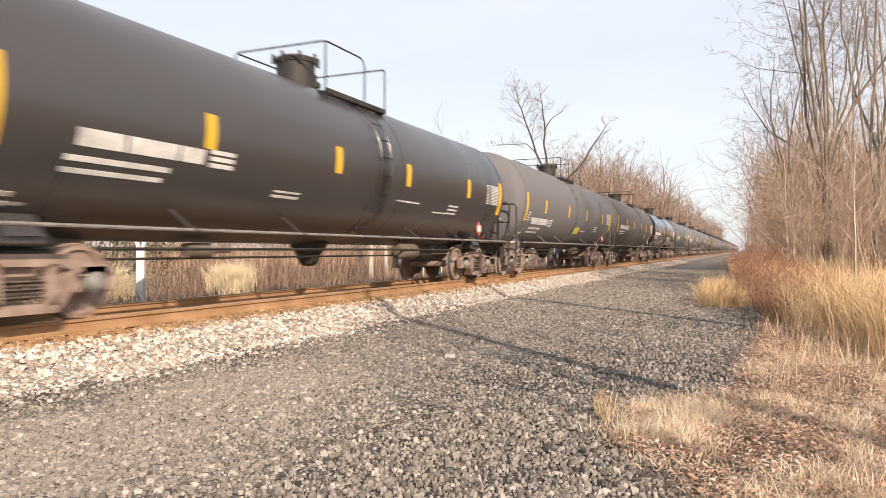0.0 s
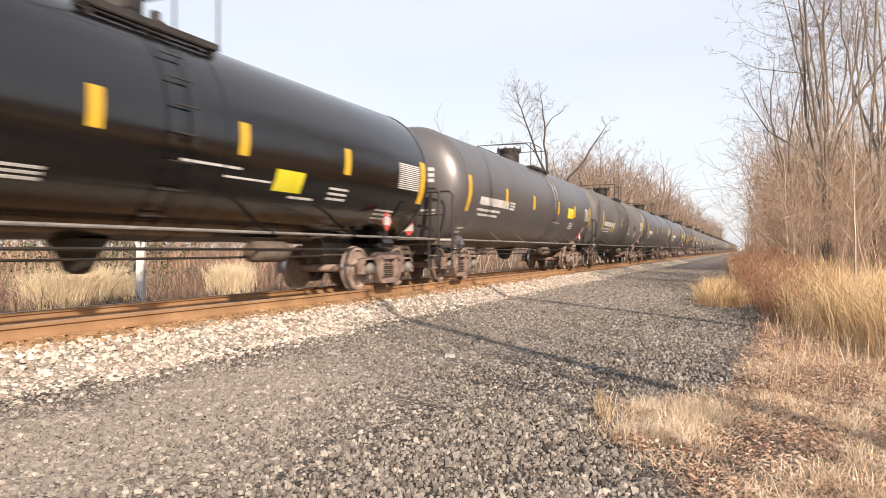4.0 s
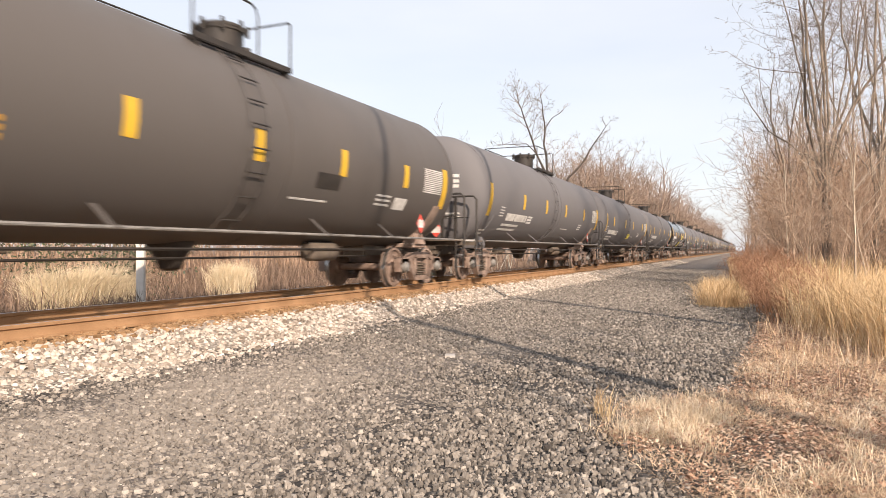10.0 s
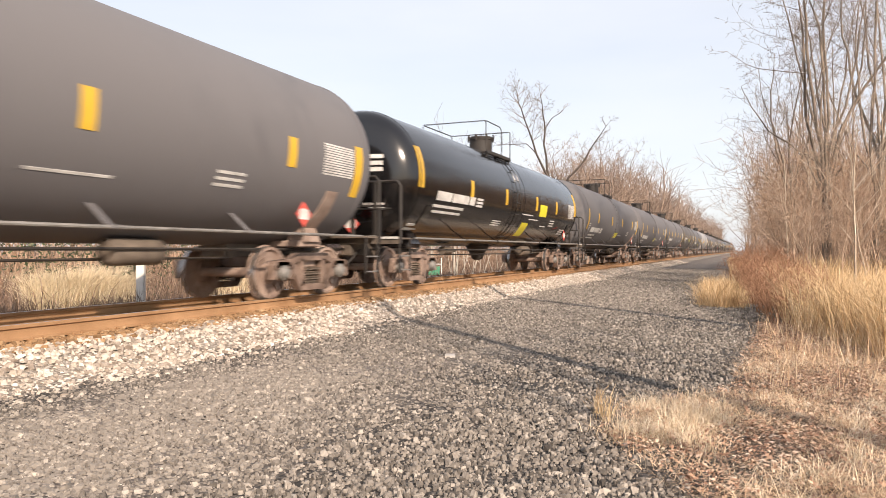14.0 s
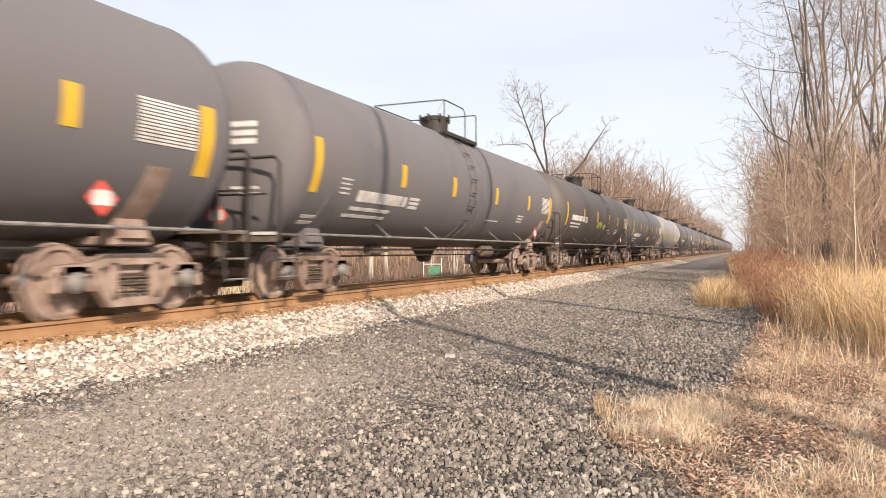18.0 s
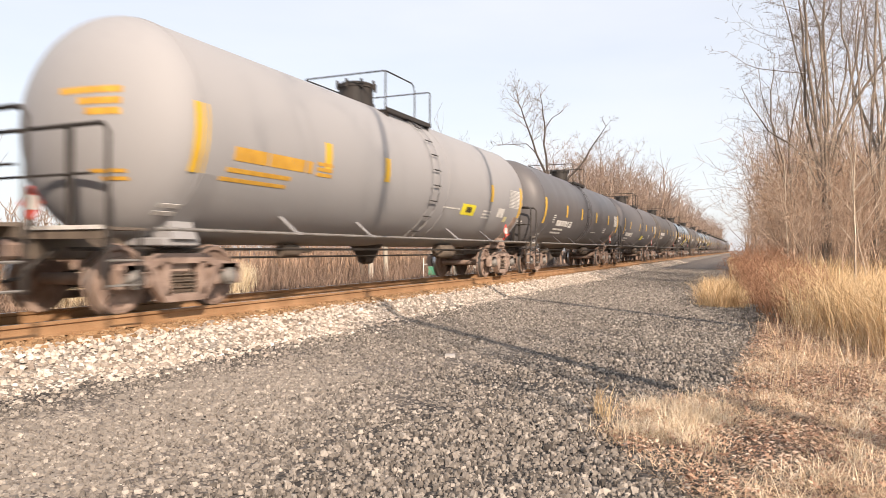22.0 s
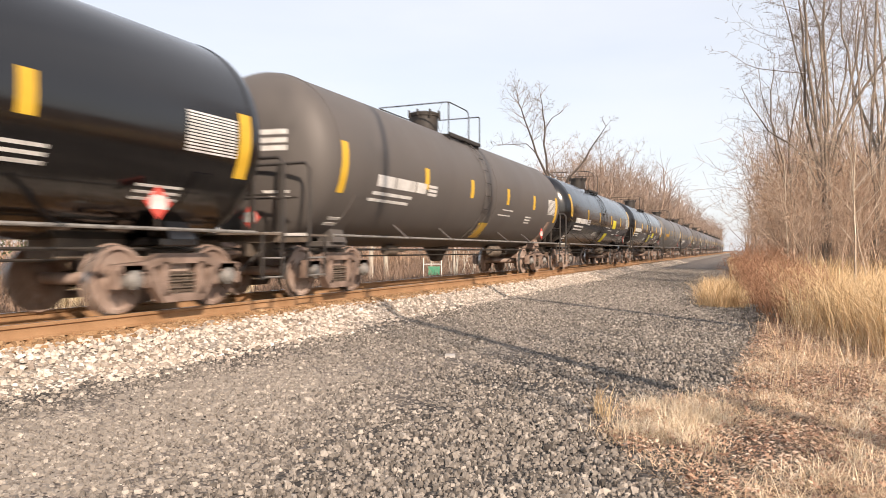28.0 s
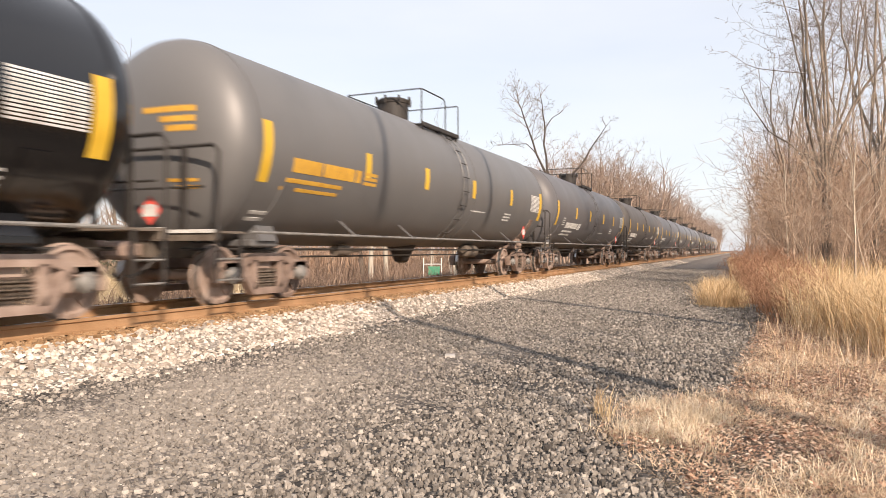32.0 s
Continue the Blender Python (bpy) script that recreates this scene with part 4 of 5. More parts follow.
def build_stones():
    p = np.concatenate([strew(2500, -6.2, 0.3, -6, 2.3), strew(47000, -6.2, 0.6, 2.3, 6.2), strew(31000, -6.2, 0.6, 6.2, 12), strew(34000, -6.0, 0.6, 12, 24), strew(16000, -6.0, 0.4, 24, 50)])
    p = p[(p[:, 0] > -1.65 * p[:, 1]) | (rng.random(len(p)) < 0.12)]
    p = p[(p[:, 0] < np.where(p[:, 1] > 14, np.maximum(verge(p[:, 1]), 0.35), verge(p[:, 1])) + rng.normal(0, 0.15, len(p))) & (p[:, 0] > -5.85 + rng.normal(0, 0.2, len(p)))]
    # the wheel track is trodden and dusty, the rest loose and coarse
    wob = np.array([noise.noise((x * 0.5, y * 0.5, 9)) + 0.5 * noise.noise((x * 1.7, y * 1.7, 2)) for x, y in p])
    # beyond y = 7.5 darker stone replaces the dusty one, imitating a shadow band
    worn = (p[:, 0] + 1.0 * wob + rng.normal(0, 0.3, len(p)) < -2.75) & (p[:, 0] + 0.3 * wob > -5.15) & (p[:, 1] + 2 * wob + rng.normal(0, 0.8, len(p)) < 7.5)
    far = 0.0008 * np.maximum(0, p[:, 1] - 7)
    size = np.minimum(rng.gamma(3.0, 0.0026, len(p)) + 0.0046, 0.028) + far
    stones("road_gravel", p[~worn], size[~worn], STONE, "loose grey crushed stone of the road surface", 0.55, (0.7, 1.3))
    k = worn
    stones("trodden_gravel", p[k], 0.75 * rng.gamma(3.0, 0.0042, k.sum()) + 0.006 + far[k], DUSTSTONE, "dusty beige gravel pressed into the wheel track", 0.2)
    p = np.concatenate([strew(2500, -7.05, -5.2, -6, 2), strew(10500, -7.05, -5.2, 2, 12), strew(8500, -7.05, -5.2, 12, 34), strew(4000, -7.05, -5.5, 34, 80)])
    p = p[p[:, 0] < -6.0 + rng.gamma(1.2, 0.17, len(p))]
    stones("ballast", p, np.minimum(rng.gamma(4, 0.0046, len(p)) + 0.008, 0.05), BALLAST, "pale limestone ballast on the shoulder", 0.35)
    p = np.concatenate([strew(8000, -7.52, -6.85, 1, 26), strew(3500, -9.6, -7.65, 1, 22)])
    stones("stained_ballast", p, rng.gamma(5, 0.0042, len(p)) + 0.01, RUSTSTONE, "rust-stained ballast round the sleepers", 0.25)
    one = Solid().slab([(-0.11, 0.0), (-0.085, 0.03), (0.02, 0.042), (0.095, 0.026), (0.11, 0.0)], -0.06, 0.06)
    ob = new("stone", one.mesh("stone", BALLAST))
    ob.matrix_world = pose(-3.29, 7.8, 0.0, 0, 0, 24)
    tagged(ob, "flat pale stone lying on the gravel road", "stone")


build_stones()

# ---- dry plants ----
STRAW = mat("dry_straw", [(0.3, 0.18, 0.105), (0.68, 0.5, 0.33), (0.86, 0.73, 0.55)], rough=0.8, scale=3, fine=30, vary=0.6, island=True, spread=0.8, bump=0)
GOLD = mat("golden_dry_grass", [(0.27, 0.16, 0.075), (0.68, 0.48, 0.26), (0.88, 0.74, 0.5)], rough=0.8, scale=3, fine=30, vary=0.6, island=True, spread=0.8, bump=0)
REED = mat("pale_reed_grass", [(0.56, 0.45, 0.28), (0.76, 0.65, 0.46), (0.85, 0.77, 0.6)], rough=0.8, scale=3, fine=30, vary=0.6, island=True, spread=0.8, bump=0)
REDTWIG = mat("reddish_brown_twigs", [(0.15, 0.075, 0.045), (0.32, 0.17, 0.1), (0.48, 0.29, 0.18)], rough=0.85, scale=3, fine=30, vary=0.5, island=True, spread=0.8, bump=0)
BRUSH = mat("brown_brushwood", [(0.21, 0.14, 0.1), (0.38, 0.275, 0.2), (0.54, 0.42, 0.32)], rough=0.85, scale=2, fine=30, vary=0.6, island=True, spread=0.8, bump=0)
WARMBRUSH = mat("reddish_brown_brushwood", [(0.16, 0.1, 0.065), (0.34, 0.225, 0.15), (0.52, 0.385, 0.275)], rough=0.85, scale=0.6, fine=10, vary=0.7, island=True, spread=0.8, bump=0)
WEED = mat("dull_brown_weeds", [(0.1, 0.066, 0.047), (0.23, 0.158, 0.115), (0.38, 0.285, 0.215)], rough=0.85, scale=0.6, fine=10, vary=0.7, island=True, spread=0.8, bump=0)
# twigs of the distant woods; haze is mixed into their brown as a lighter tone
HAZEBRUSH = mat("hazed_brown_wood_twigs", [(0.19, 0.14, 0.108), (0.3, 0.222, 0.172), (0.43, 0.335, 0.268)], rough=0.85, scale=0.3, fine=3, vary=0.5, island=True, spread=0.8, bump=0)
PALESTRAW = mat("pale_straw", [(0.5, 0.38, 0.25), (0.74, 0.62, 0.45), (0.88, 0.8, 0.66)], rough=0.8, scale=3, fine=30, vary=0.6, island=True, spread=0.8, bump=0)
LITTER = mat("dead_leaves", [(0.12, 0.062, 0.04), (0.34, 0.19, 0.12), (0.52, 0.34, 0.225), (0.74, 0.6, 0.47)], rough=0.8, scale=3, fine=30, vary=0.7, island=True, spread=0.8, bump=0)
BARK = mat("grey_brown_bark", [(0.1, 0.078, 0.062), (0.2, 0.162, 0.128), (0.34, 0.285, 0.228)], rough=0.9, scale=3, fine=25, stretch=(1, 1, 0.3), bump=0.6)
TWIG = mat("grey_brown_twigs", [(0.13, 0.1, 0.078), (0.23, 0.185, 0.148), (0.37, 0.305, 0.25)], rough=0.85, scale=1, fine=20, vary=0.4, island=True, bump=0)
PALETWIG = mat("pale_brown_twigs", [(0.3, 0.24, 0.18), (0.45, 0.37, 0.29), (0.6, 0.52, 0.42)], rough=0.85, scale=1, fine=20, vary=0.4, island=True, bump=0)
DARKTWIG = mat("dark_grey_bark", [(0.04, 0.033, 0.028), (0.1, 0.08, 0.066)], rough=0.9, scale=1, fine=20, vary=0.4, bump=0)
PALEBARK = mat("pale_peeling_bark", [(0.36, 0.32, 0.26), (0.6, 0.56, 0.48)], rough=0.85, scale=2, fine=15, stretch=(1, 1, 0.4), bump=0.4)
EVERGREEN = mat("dark_green_leaves", [(0.03, 0.045, 0.02), (0.08, 0.10, 0.045)], rough=0.6, scale=3, fine=30, vary=0.5, island=True, bump=0)


def blades(name, base, height, width, material, label, lean=0.25, droop=0.3, category="grass"):
    """Grass blades, each three bent leaves long, from an array of feet."""
    n = len(base)
    a = rng.uniform(0, 6.283, n)
    d = np.stack([np.cos(a), np.sin(a)], 1)
    t = rng.uniform(0, 6.283, n)
    side = np.stack([np.cos(t), np.sin(t), np.zeros(n)], 1) * (width * rng.uniform(0.6, 1.3, n))[:, None]
    le = lean * np.abs(rng.normal(0, 1, n))
    dr = droop * rng.uniform(0.2, 1.2, n)
    ring = []
    for k, (u, w) in enumerate(((0, 1.0), (0.6, 0.75), (1.0, 0.0))):
        out = (le * u + dr * u ** 3) * height
        z = height * (u - 0.35 * dr * u ** 3 - 0.25 * le * u)
        p = np.concatenate([base[:, :2] + d * out[:, None], (base[:, 2] + z)[:, None]], 1)
        ring += [p - side * w, p + side * w] if w else [p]
    v = np.stack(ring, 1)
    f = np.array([(0, 1, 3), (0, 3, 2), (2, 3, 4)])
    f = f[None] + 5 * np.arange(n)[:, None, None]
    return tagged(new(name, big_mesh(name, v.reshape(-1, 3), f.reshape(-1, 3), material)), label, category, kind="stuff")


def feet(x, y, drop=0.02):
    return np.stack([x, y, bank(x, y) - drop], 1)


def clumped(n, x0, x1, y0, y1, k, spread):
    """Feet in k clumps over a rectangle."""
    cx, cy = rng.uniform(x0, x1, k), rng.uniform(y0, y1, k)
    i = rng.integers(0, k, n)
    return cx[i] + rng.normal(0, spread, n), cy[i] + rng.normal(0, spread, n)


def tubes(name, segs, sides, material):
    """Branch pieces as tapered round bars; segs holds rows of start, end, radius, radius."""
    s = np.asarray(segs, np.float32).reshape(-1, 8)
    p, q, r0, r1 = s[:, :3], s[:, 3:6], s[:, 6], s[:, 7]
    d = q - p
    d /= np.linalg.norm(d, axis=1, keepdims=True) + 1e-9
    ref = np.where(np.abs(d[:, 2:3]) < 0.9, np.array([[0, 0, 1.0]]), np.array([[1.0, 0, 0]]))
    a = np.cross(d, ref)
    a /= np.linalg.norm(a, axis=1, keepdims=True) + 1e-9
    b = np.cross(d, a)
    ang = np.arange(sides) * 2 * np.pi / sides
    off = np.cos(ang)[None, :, None] * a[:, None] + np.sin(ang)[None, :, None] * b[:, None]
    v = np.concatenate([p[:, None] + off * r0[:, None, None], q[:, None] + off * r1[:, None, None]], 1)
    k = np.arange(sides)
    f = np.stack([k, (k + 1) % sides, (k + 1) % sides + sides, k + sides], 1)
    f = f[None] + 2 * sides * np.arange(len(s))[:, None, None]
    return big_mesh(name, v.reshape(-1, 3), f.reshape(-1, 4), material, True)


class Growth:
    """Grows the limbs and twigs of one bare plant."""

    def __init__(self, seed, up=0.12, wander=0.16, twig=0.006, slim=(0.35, 0.6), reach=(0.32, 0.6), ahead=(0.45, 1.0), aside=(0.5, 0.95), coarse=False):
        self.ahead, self.aside, self.coarse = ahead, aside, coarse
        self.r, self.thick, self.thin = random.Random(seed), [], []
        self.up, self.wander, self.twig, self.slim, self.reach = up, wander, twig, slim, reach

    def limb(self, p, d, length, r, level, most, kids):
        n = max(3, int(length / (0.45 if level == 0 else 0.35)))
        n = max(2, min(4, int(length / 1.2))) if self.coarse and level else min(n, 12)
        step = length / n
        g = self.r
        p, d = Vector(p), Vector(d).normalized()
        for i in range(n):
            k = i / n
            d = (d + Vector((g.gauss(0, 1), g.gauss(0, 1), g.gauss(0, 0.6))) * self.wander * (1 if level else 0.6) + Vector((0, 0, self.up if level else 1.6 * self.up))).normalized()
            q = p + d * step
            r1 = max(self.twig * 0.6, r * (1 - 0.75 * (i + 1) / n))
            r0 = max(self.twig * 0.6, r * (1 - 0.75 * k))
            (self.thick if r0 > 0.03 else self.thin).append((*p, *q, r0, r1))
            if level < most and k > (0.25 if level == 0 else 0.1):
                m = kids[level] / n
                m = int(m) + (g.random() < m % 1)
                for _ in range(m):
                    a = g.uniform(0, 6.283)
                    t = d.orthogonal().normalized()
                    t = Matrix.Rotation(a, 3, d) @ t
                    e = (d * g.uniform(*self.ahead) + t * g.uniform(*self.aside)).normalized()
                    self.limb(q, e, length * g.uniform(*self.reach) * (1 - 0.35 * k), max(self.twig, r0 * g.uniform(*self.slim)), level + 1, most, kids)
            p = q


def tree(at, height, r, seed, label, kids=(9, 7, 6, 4), most=3, stems=None, bark=None, twig=None, wander=0.13, thin=0.008, slim=(0.28, 0.5), reach=(0.32, 0.6), fork=None, up=0.12, ahead=(0.45, 1.0), aside=(0.5, 0.95)):
    """A bare tree: its trunk with the limbs, and its crown of twigs."""
    g = Growth(seed, wander=wander, twig=thin, slim=slim, reach=reach, up=up, ahead=ahead, aside=aside)
    if fork:
        # the trunk up to where it parts into upswept limbs
        p, j = Vector((0, 0, -0.3)), 5
        for i in range(j):
            q = p + Vector((g.r.gauss(0, 0.06), g.r.gauss(0, 0.06), fork[0] / j))
            g.thick.append((*p, *q, r * (1.15 - 0.35 * i / j), r * (1.15 - 0.35 * (i + 1) / j)))
            p = q
            if i > 1:
                a = g.r.uniform(0, 6.283)
                g.limb(p, (0.5 * math.cos(a), 0.5 * math.sin(a), 0.6), height * 0.3, r * 0.3, 1, most, kids)
        a0 = g.r.uniform(0, 6.283)
        for i in range(fork[1]):
            a, s = a0 + i * 6.283 / fork[1] + g.r.gauss(0, 0.3), fork[2] * g.r.uniform(0.5, 1.2)
            g.limb(p - Vector((0, 0, g.r.uniform(0, 0.25) * fork[0])), (s * math.cos(a), s * math.sin(a), 1), (height - fork[0]) * g.r.uniform(0.75, 1.05), r * g.r.uniform(0.28, 0.46), 0, most, kids)
        stems = ()
    for d, k in stems if fork else stems or [((0.05 * g.r.gauss(0, 1), 0.05 * g.r.gauss(0, 1), 1), 1.0)]:
        g.limb((0, 0, -0.3), d, height * k, r * k, 0, most, kids)
    t = tagged(new("tree"), label, "tree")
    t.matrix_world = pose(*at)
    part("trunk", tubes("trunk", g.thick, 7, bark or BARK), None, t)
    part("crown", tubes("crown", g.thin, 3, twig or TWIG), None, t)
    return t


def thicket(name, spots, heights, seed, material, label, kids=(5, 4, 3), most=2, thin=0.005, category="undergrowth", up=0.1, r=0.012, lean=0.2, wander=0.2, ahead=(0.45, 1.0), aside=(0.5, 0.95), reach=(0.32, 0.6), coarse=False):
    """Brushwood of many thin stems, as one stuff."""
    g = Growth(seed, wander=wander, twig=thin, up=up, ahead=ahead, aside=aside, reach=reach, coarse=coarse)
    for (x, y), h in zip(spots, heights):
        z = float(bank(np.array(x), np.array(y)))
        g.limb((x, y, z - 0.1), (g.r.gauss(0, lean), g.r.gauss(0, lean), 1), h, r * (0.6 + h / 3), 0, most, kids)
    return tagged(new(name, tubes(name, g.thick + g.thin, 3, material)), label, category, kind="stuff")


def build_verge():
    # low straw lying over the verge in mats, with bare litter between them
    x, y = rng.uniform(-1.1, 3.2, 210000), 2.4 + 11 * rng.random(210000)
    mat_ = np.array([noise.noise((a * 0.9, b * 0.9, 5)) + 0.5 * noise.noise((a * 2.6, b * 2.6, 8)) for a, b in zip(x, y)])
    inside = (x > verge(y) + np.abs(rng.normal(0, 0.1, len(x)))) & ((x < 0.17 * y + 0.7) | (rng.random(len(x)) < 0.2))
    k = inside & (mat_ > -0.3 + rng.normal(0, 0.16, len(x)))
    blades("short_dry_grass", feet(x[k], y[k]), (rng.gamma(2.4, 0.023, k.sum()) + 0.022) * (1 + 0.9 * np.clip(mat_[k], 0, 0.6)), 0.0019, STRAW, "matted short straw-coloured grass on the verge", lean=1.9, droop=1.3)
    k = inside & (rng.random(len(x)) < np.where(mat_ > 0, 0.2, 0.5))
    leaf_litter(x[k], y[k])
    x, y = clumped(4200, -0.7, 2.4, 3.6, 9.5, 60, 0.07)
    k = x > verge(y) + 0.1
    blades("short_dry_grass", feet(x[k], y[k]), rng.uniform(0.06, 0.22, k.sum()), 0.0019, PALESTRAW, "pale upright tufts in the matted grass", lean=0.5, droop=0.7)
    x, y = rng.uniform(-0.2, 4.5, 16000), rng.uniform(-6, 2.4, 16000)
    k = x > 0.1 + np.abs(rng.normal(0, 0.15, len(x)))
    blades("short_dry_grass", feet(x[k], y[k]), rng.gamma(2.4, 0.036, k.sum()) + 0.03, 0.003, STRAW, "short dry straw-coloured grass beside the road", lean=1.3, droop=1.0)
    # tufts at the road's edge
    x, y = clumped(2600, -0.95, -0.2, 4.75, 5.9, 16, 0.09)
    blades("grass_tuft", feet(x, y), rng.uniform(0.05, 0.24, len(x)), 0.0018, PALESTRAW, "tuft of pale dry grass at the edge of the gravel", lean=0.45, droop=0.5)
    x, y = clumped(60, -1.12, -0.98, 5.3, 5.9, 4, 0.03)
    blades("dry_weed", feet(x, y), rng.uniform(0.15, 0.36, len(x)), 0.0028, GOLD, "reddish dried weed at the edge of the gravel", lean=0.2, droop=0.3, category="weed")
    # tall golden grass beyond
    x, y = clumped(33000, 0.55, 5.2, 8.5, 17, 120, 0.15)
    k = (x > 0.3 + 0.06 * (y - 9)) & (y > 13.4 - 3.3 * (x - 0.5) + rng.normal(0, 0.35, len(x)))
    blades("tall_dry_grass", feet(x[k], y[k]), rng.uniform(0.5, 1.3, k.sum()), 0.0036, GOLD, "tall golden dry grass along the verge", lean=0.2, droop=0.5)
    x, y = clumped(1500, 0.2, 3.2, 7.2, 13, 50, 0.12)
    blades("tall_dry_grass", feet(x, y), rng.uniform(0.1, 0.65, len(x)), 0.0026, STRAW, "single tall golden grass stems", lean=0.22, droop=0.5)
    x, y = clumped(14000, 0.6, 9, 17, 40, 120, 0.4)
    blades("tall_dry_grass", feet(x, y), rng.uniform(0.8, 1.5, len(x)), 0.009, GOLD, "tall golden dry grass before the wood", lean=0.14, droop=0.4)
    x, y = clumped(4200, -0.95, -0.2, 16.8, 20.6, 24, 0.17)
    blades("grass_clump", feet(x, y), rng.uniform(0.25, 0.85, len(x)), 0.0042, GOLD, "clump of golden grass reaching into the road", lean=0.3, droop=0.4)
    x, y = clumped(6000, 0.2, 4, 24, 90, 90, 0.5)
    blades("grass_strip", feet(np.maximum(x + np.minimum(0, verge(y) + 0.8), -0.02 * y), y), rng.uniform(0.3, 0.75, len(x)), 0.016, GOLD, "strip of dry grass along the far road edge", lean=0.2, droop=0.4)
    # reddish shrubs
    for i, (sx, sy, n, h) in enumerate(((0.8, 13.9, 90, 0.7), (0.65, 15.8, 110, 0.85), (0.5, 18.2, 110, 0.95), (0.35, 21.5, 110, 1.05), (0.4, 26, 90, 1.2))):
        g = Growth(300 + i, up=0.05, wander=0.22, twig=0.0055)
        for _ in range(n):
            a, q = g.r.uniform(0, 6.283), g.r.random() ** 0.5
            g.limb((0.5 * q * math.cos(a), 0.8 * q * math.sin(a), -0.03), (0.3 * math.cos(a), 0.4 * math.sin(a), 1), h * g.r.uniform(0.6, 1.1), 0.008, 0, 2, (6, 4, 3))
        s = tagged(new("shrub"), "dense reddish brown leafless shrub beside the road", "shrub", "shrubs along the road")
        s.matrix_world = pose(sx, sy, 0)
        part("crown", tubes("crown", g.thick + g.thin, 3, REDTWIG), None, s)


def leaf_litter(x, y):
    n = len(x)
    a, s = rng.uniform(0, 6.283, n), rng.gamma(4, 0.0022, n) + 0.004
    u = np.stack([np.cos(a), np.sin(a), rng.normal(0, 0.3, n)], 1) * s[:, None]
    w = np.stack([-np.sin(a), np.cos(a), rng.normal(0, 0.3, n)], 1) * (s * 0.6)[:, None]
    c = np.stack([x, y, bank(x, y) + 0.015 + rng.uniform(0, 0.045, n)], 1)
    v = np.stack([c - u, c + w, c + u, c - w], 1)
    f = np.arange(4 * n).reshape(n, 4)
    tagged(new("leaf_litter", big_mesh("leaf_litter", v.reshape(-1, 3), f, LITTER)), "curled dead leaves strewn over the verge", "leaves", kind="stuff")


build_verge()


def build_right_wood():
    lab = "tall bare tree with grey-brown bark at the wood's edge"
    wide = dict(ahead=(0.35, 0.8), aside=(0.55, 1.0))
    # large forked trees in front: place, height, radius, height of the fork, limbs, spread of the limbs
    for i, (x, y, h, r, f, n, sp) in enumerate(((2.5, 26.0, 15, 0.15, 4.4, 6, 0.3), (2.0, 36.0, 12.5, 0.15, 4.6, 6, 0.33), (3.5, 25.0, 16, 0.13, 3.4, 5, 0.3), (4.6, 30.0, 17, 0.14, 5, 5, 0.3), (3.2, 33.0, 15, 0.14, 5.5, 5, 0.3))):
        tree((x, y, -0.12), h, r, 76 + i, lab, kids=(18, 11, 7, 3), wander=0.16, thin=0.006, slim=(0.24, 0.46), reach=(0.18, 0.4), up=0.05, fork=(f, n, sp), **wide)
    # slimmer ones behind them
    for i, (x, y, h, r) in enumerate(((6.2, 27.0, 16, 0.12), (5.0, 41.0, 16, 0.16), (7.2, 36.0, 17, 0.15), (2.3, 48.0, 13, 0.15), (8.8, 42.0, 18, 0.14), (3.6, 44.0, 15, 0.13), (6.6, 49.0, 17, 0.14), (2.2, 60.0, 12, 0.15), (4.4, 58.0, 15, 0.15), (8.5, 56.0, 18, 0.16), (1.9, 74.0, 12, 0.16))):
        g = random.Random(50 + i)
        tree((x, y, -0.12), h, r, 160 + i, lab, kids=(9, 6, 4), most=2, wander=0.15, thin=0.011, slim=(0.24, 0.46), reach=(0.26, 0.48), up=0.06, fork=(h * g.uniform(0.25, 0.4), 4, 0.45), **wide)
    # thin pale saplings in front
    for i, (x, y, h) in enumerate(((2.12, 17.0, 4.4), (1.1, 23.0, 4.5), (2.9, 20.5, 5.0), (3.6, 18.5, 4.8), (1.75, 24.0, 4.6))):
        tree((x, y, -0.1), h, 0.032, 90 + i, "thin pale sapling before the wood", kids=(18, 6, 4), most=2, bark=PALEBARK, twig=PALETWIG, wander=0.07, thin=0.0055, ahead=(0.5, 0.9), aside=(0.6, 0.9))
    # brushwood
    g = random.Random(5)
    tangle = dict(ahead=(0.2, 0.8), aside=(0.5, 1.0))
    sp = [(g.uniform(1.0, 7.2), g.uniform(19.5, 36)) for _ in range(300)]
    thicket("undergrowth", sp, [g.uniform(1.4, 3.9) for _ in sp], 11, BRUSH, "tangled brown undergrowth at the wood's edge", kids=(10, 6, 3), thin=0.0045, lean=0.3, wander=0.24, up=0.05, **tangle)
    sp = [(g.uniform(1.0, 8.5), g.uniform(24, 46)) for _ in range(200)]
    thicket("undergrowth", sp, [g.uniform(3.0, 5.6) for _ in sp], 15, WARMBRUSH, "reddish brown undergrowth inside the wood", kids=(11, 6, 3), thin=0.0075, lean=0.25, wander=0.22, up=0.06, **tangle)
    sp = []
    for _ in range(230):
        y = g.uniform(40, 90)
        sp.append((g.uniform(0.012 * y + 2.0, 11), y))
    thicket("undergrowth", sp, [g.uniform(3, 7.5) for _ in sp], 12, WARMBRUSH, "tangled brown undergrowth along the far road", kids=(10, 6, 3), thin=0.013, lean=0.14, wander=0.18, **tangle)
    sp = [(g.uniform(1.6, 6.0), g.uniform(42, 64)) for _ in range(60)]
    thicket("undergrowth", sp, [g.uniform(5, 8.5) for _ in sp], 16, WARMBRUSH, "dense reddish brown young growth beside the road", kids=(18, 12, 4), most=2, thin=0.011, lean=0.12, wander=0.18, coarse=True, **tangle)
    # the wood going on into the distance
    sp = []
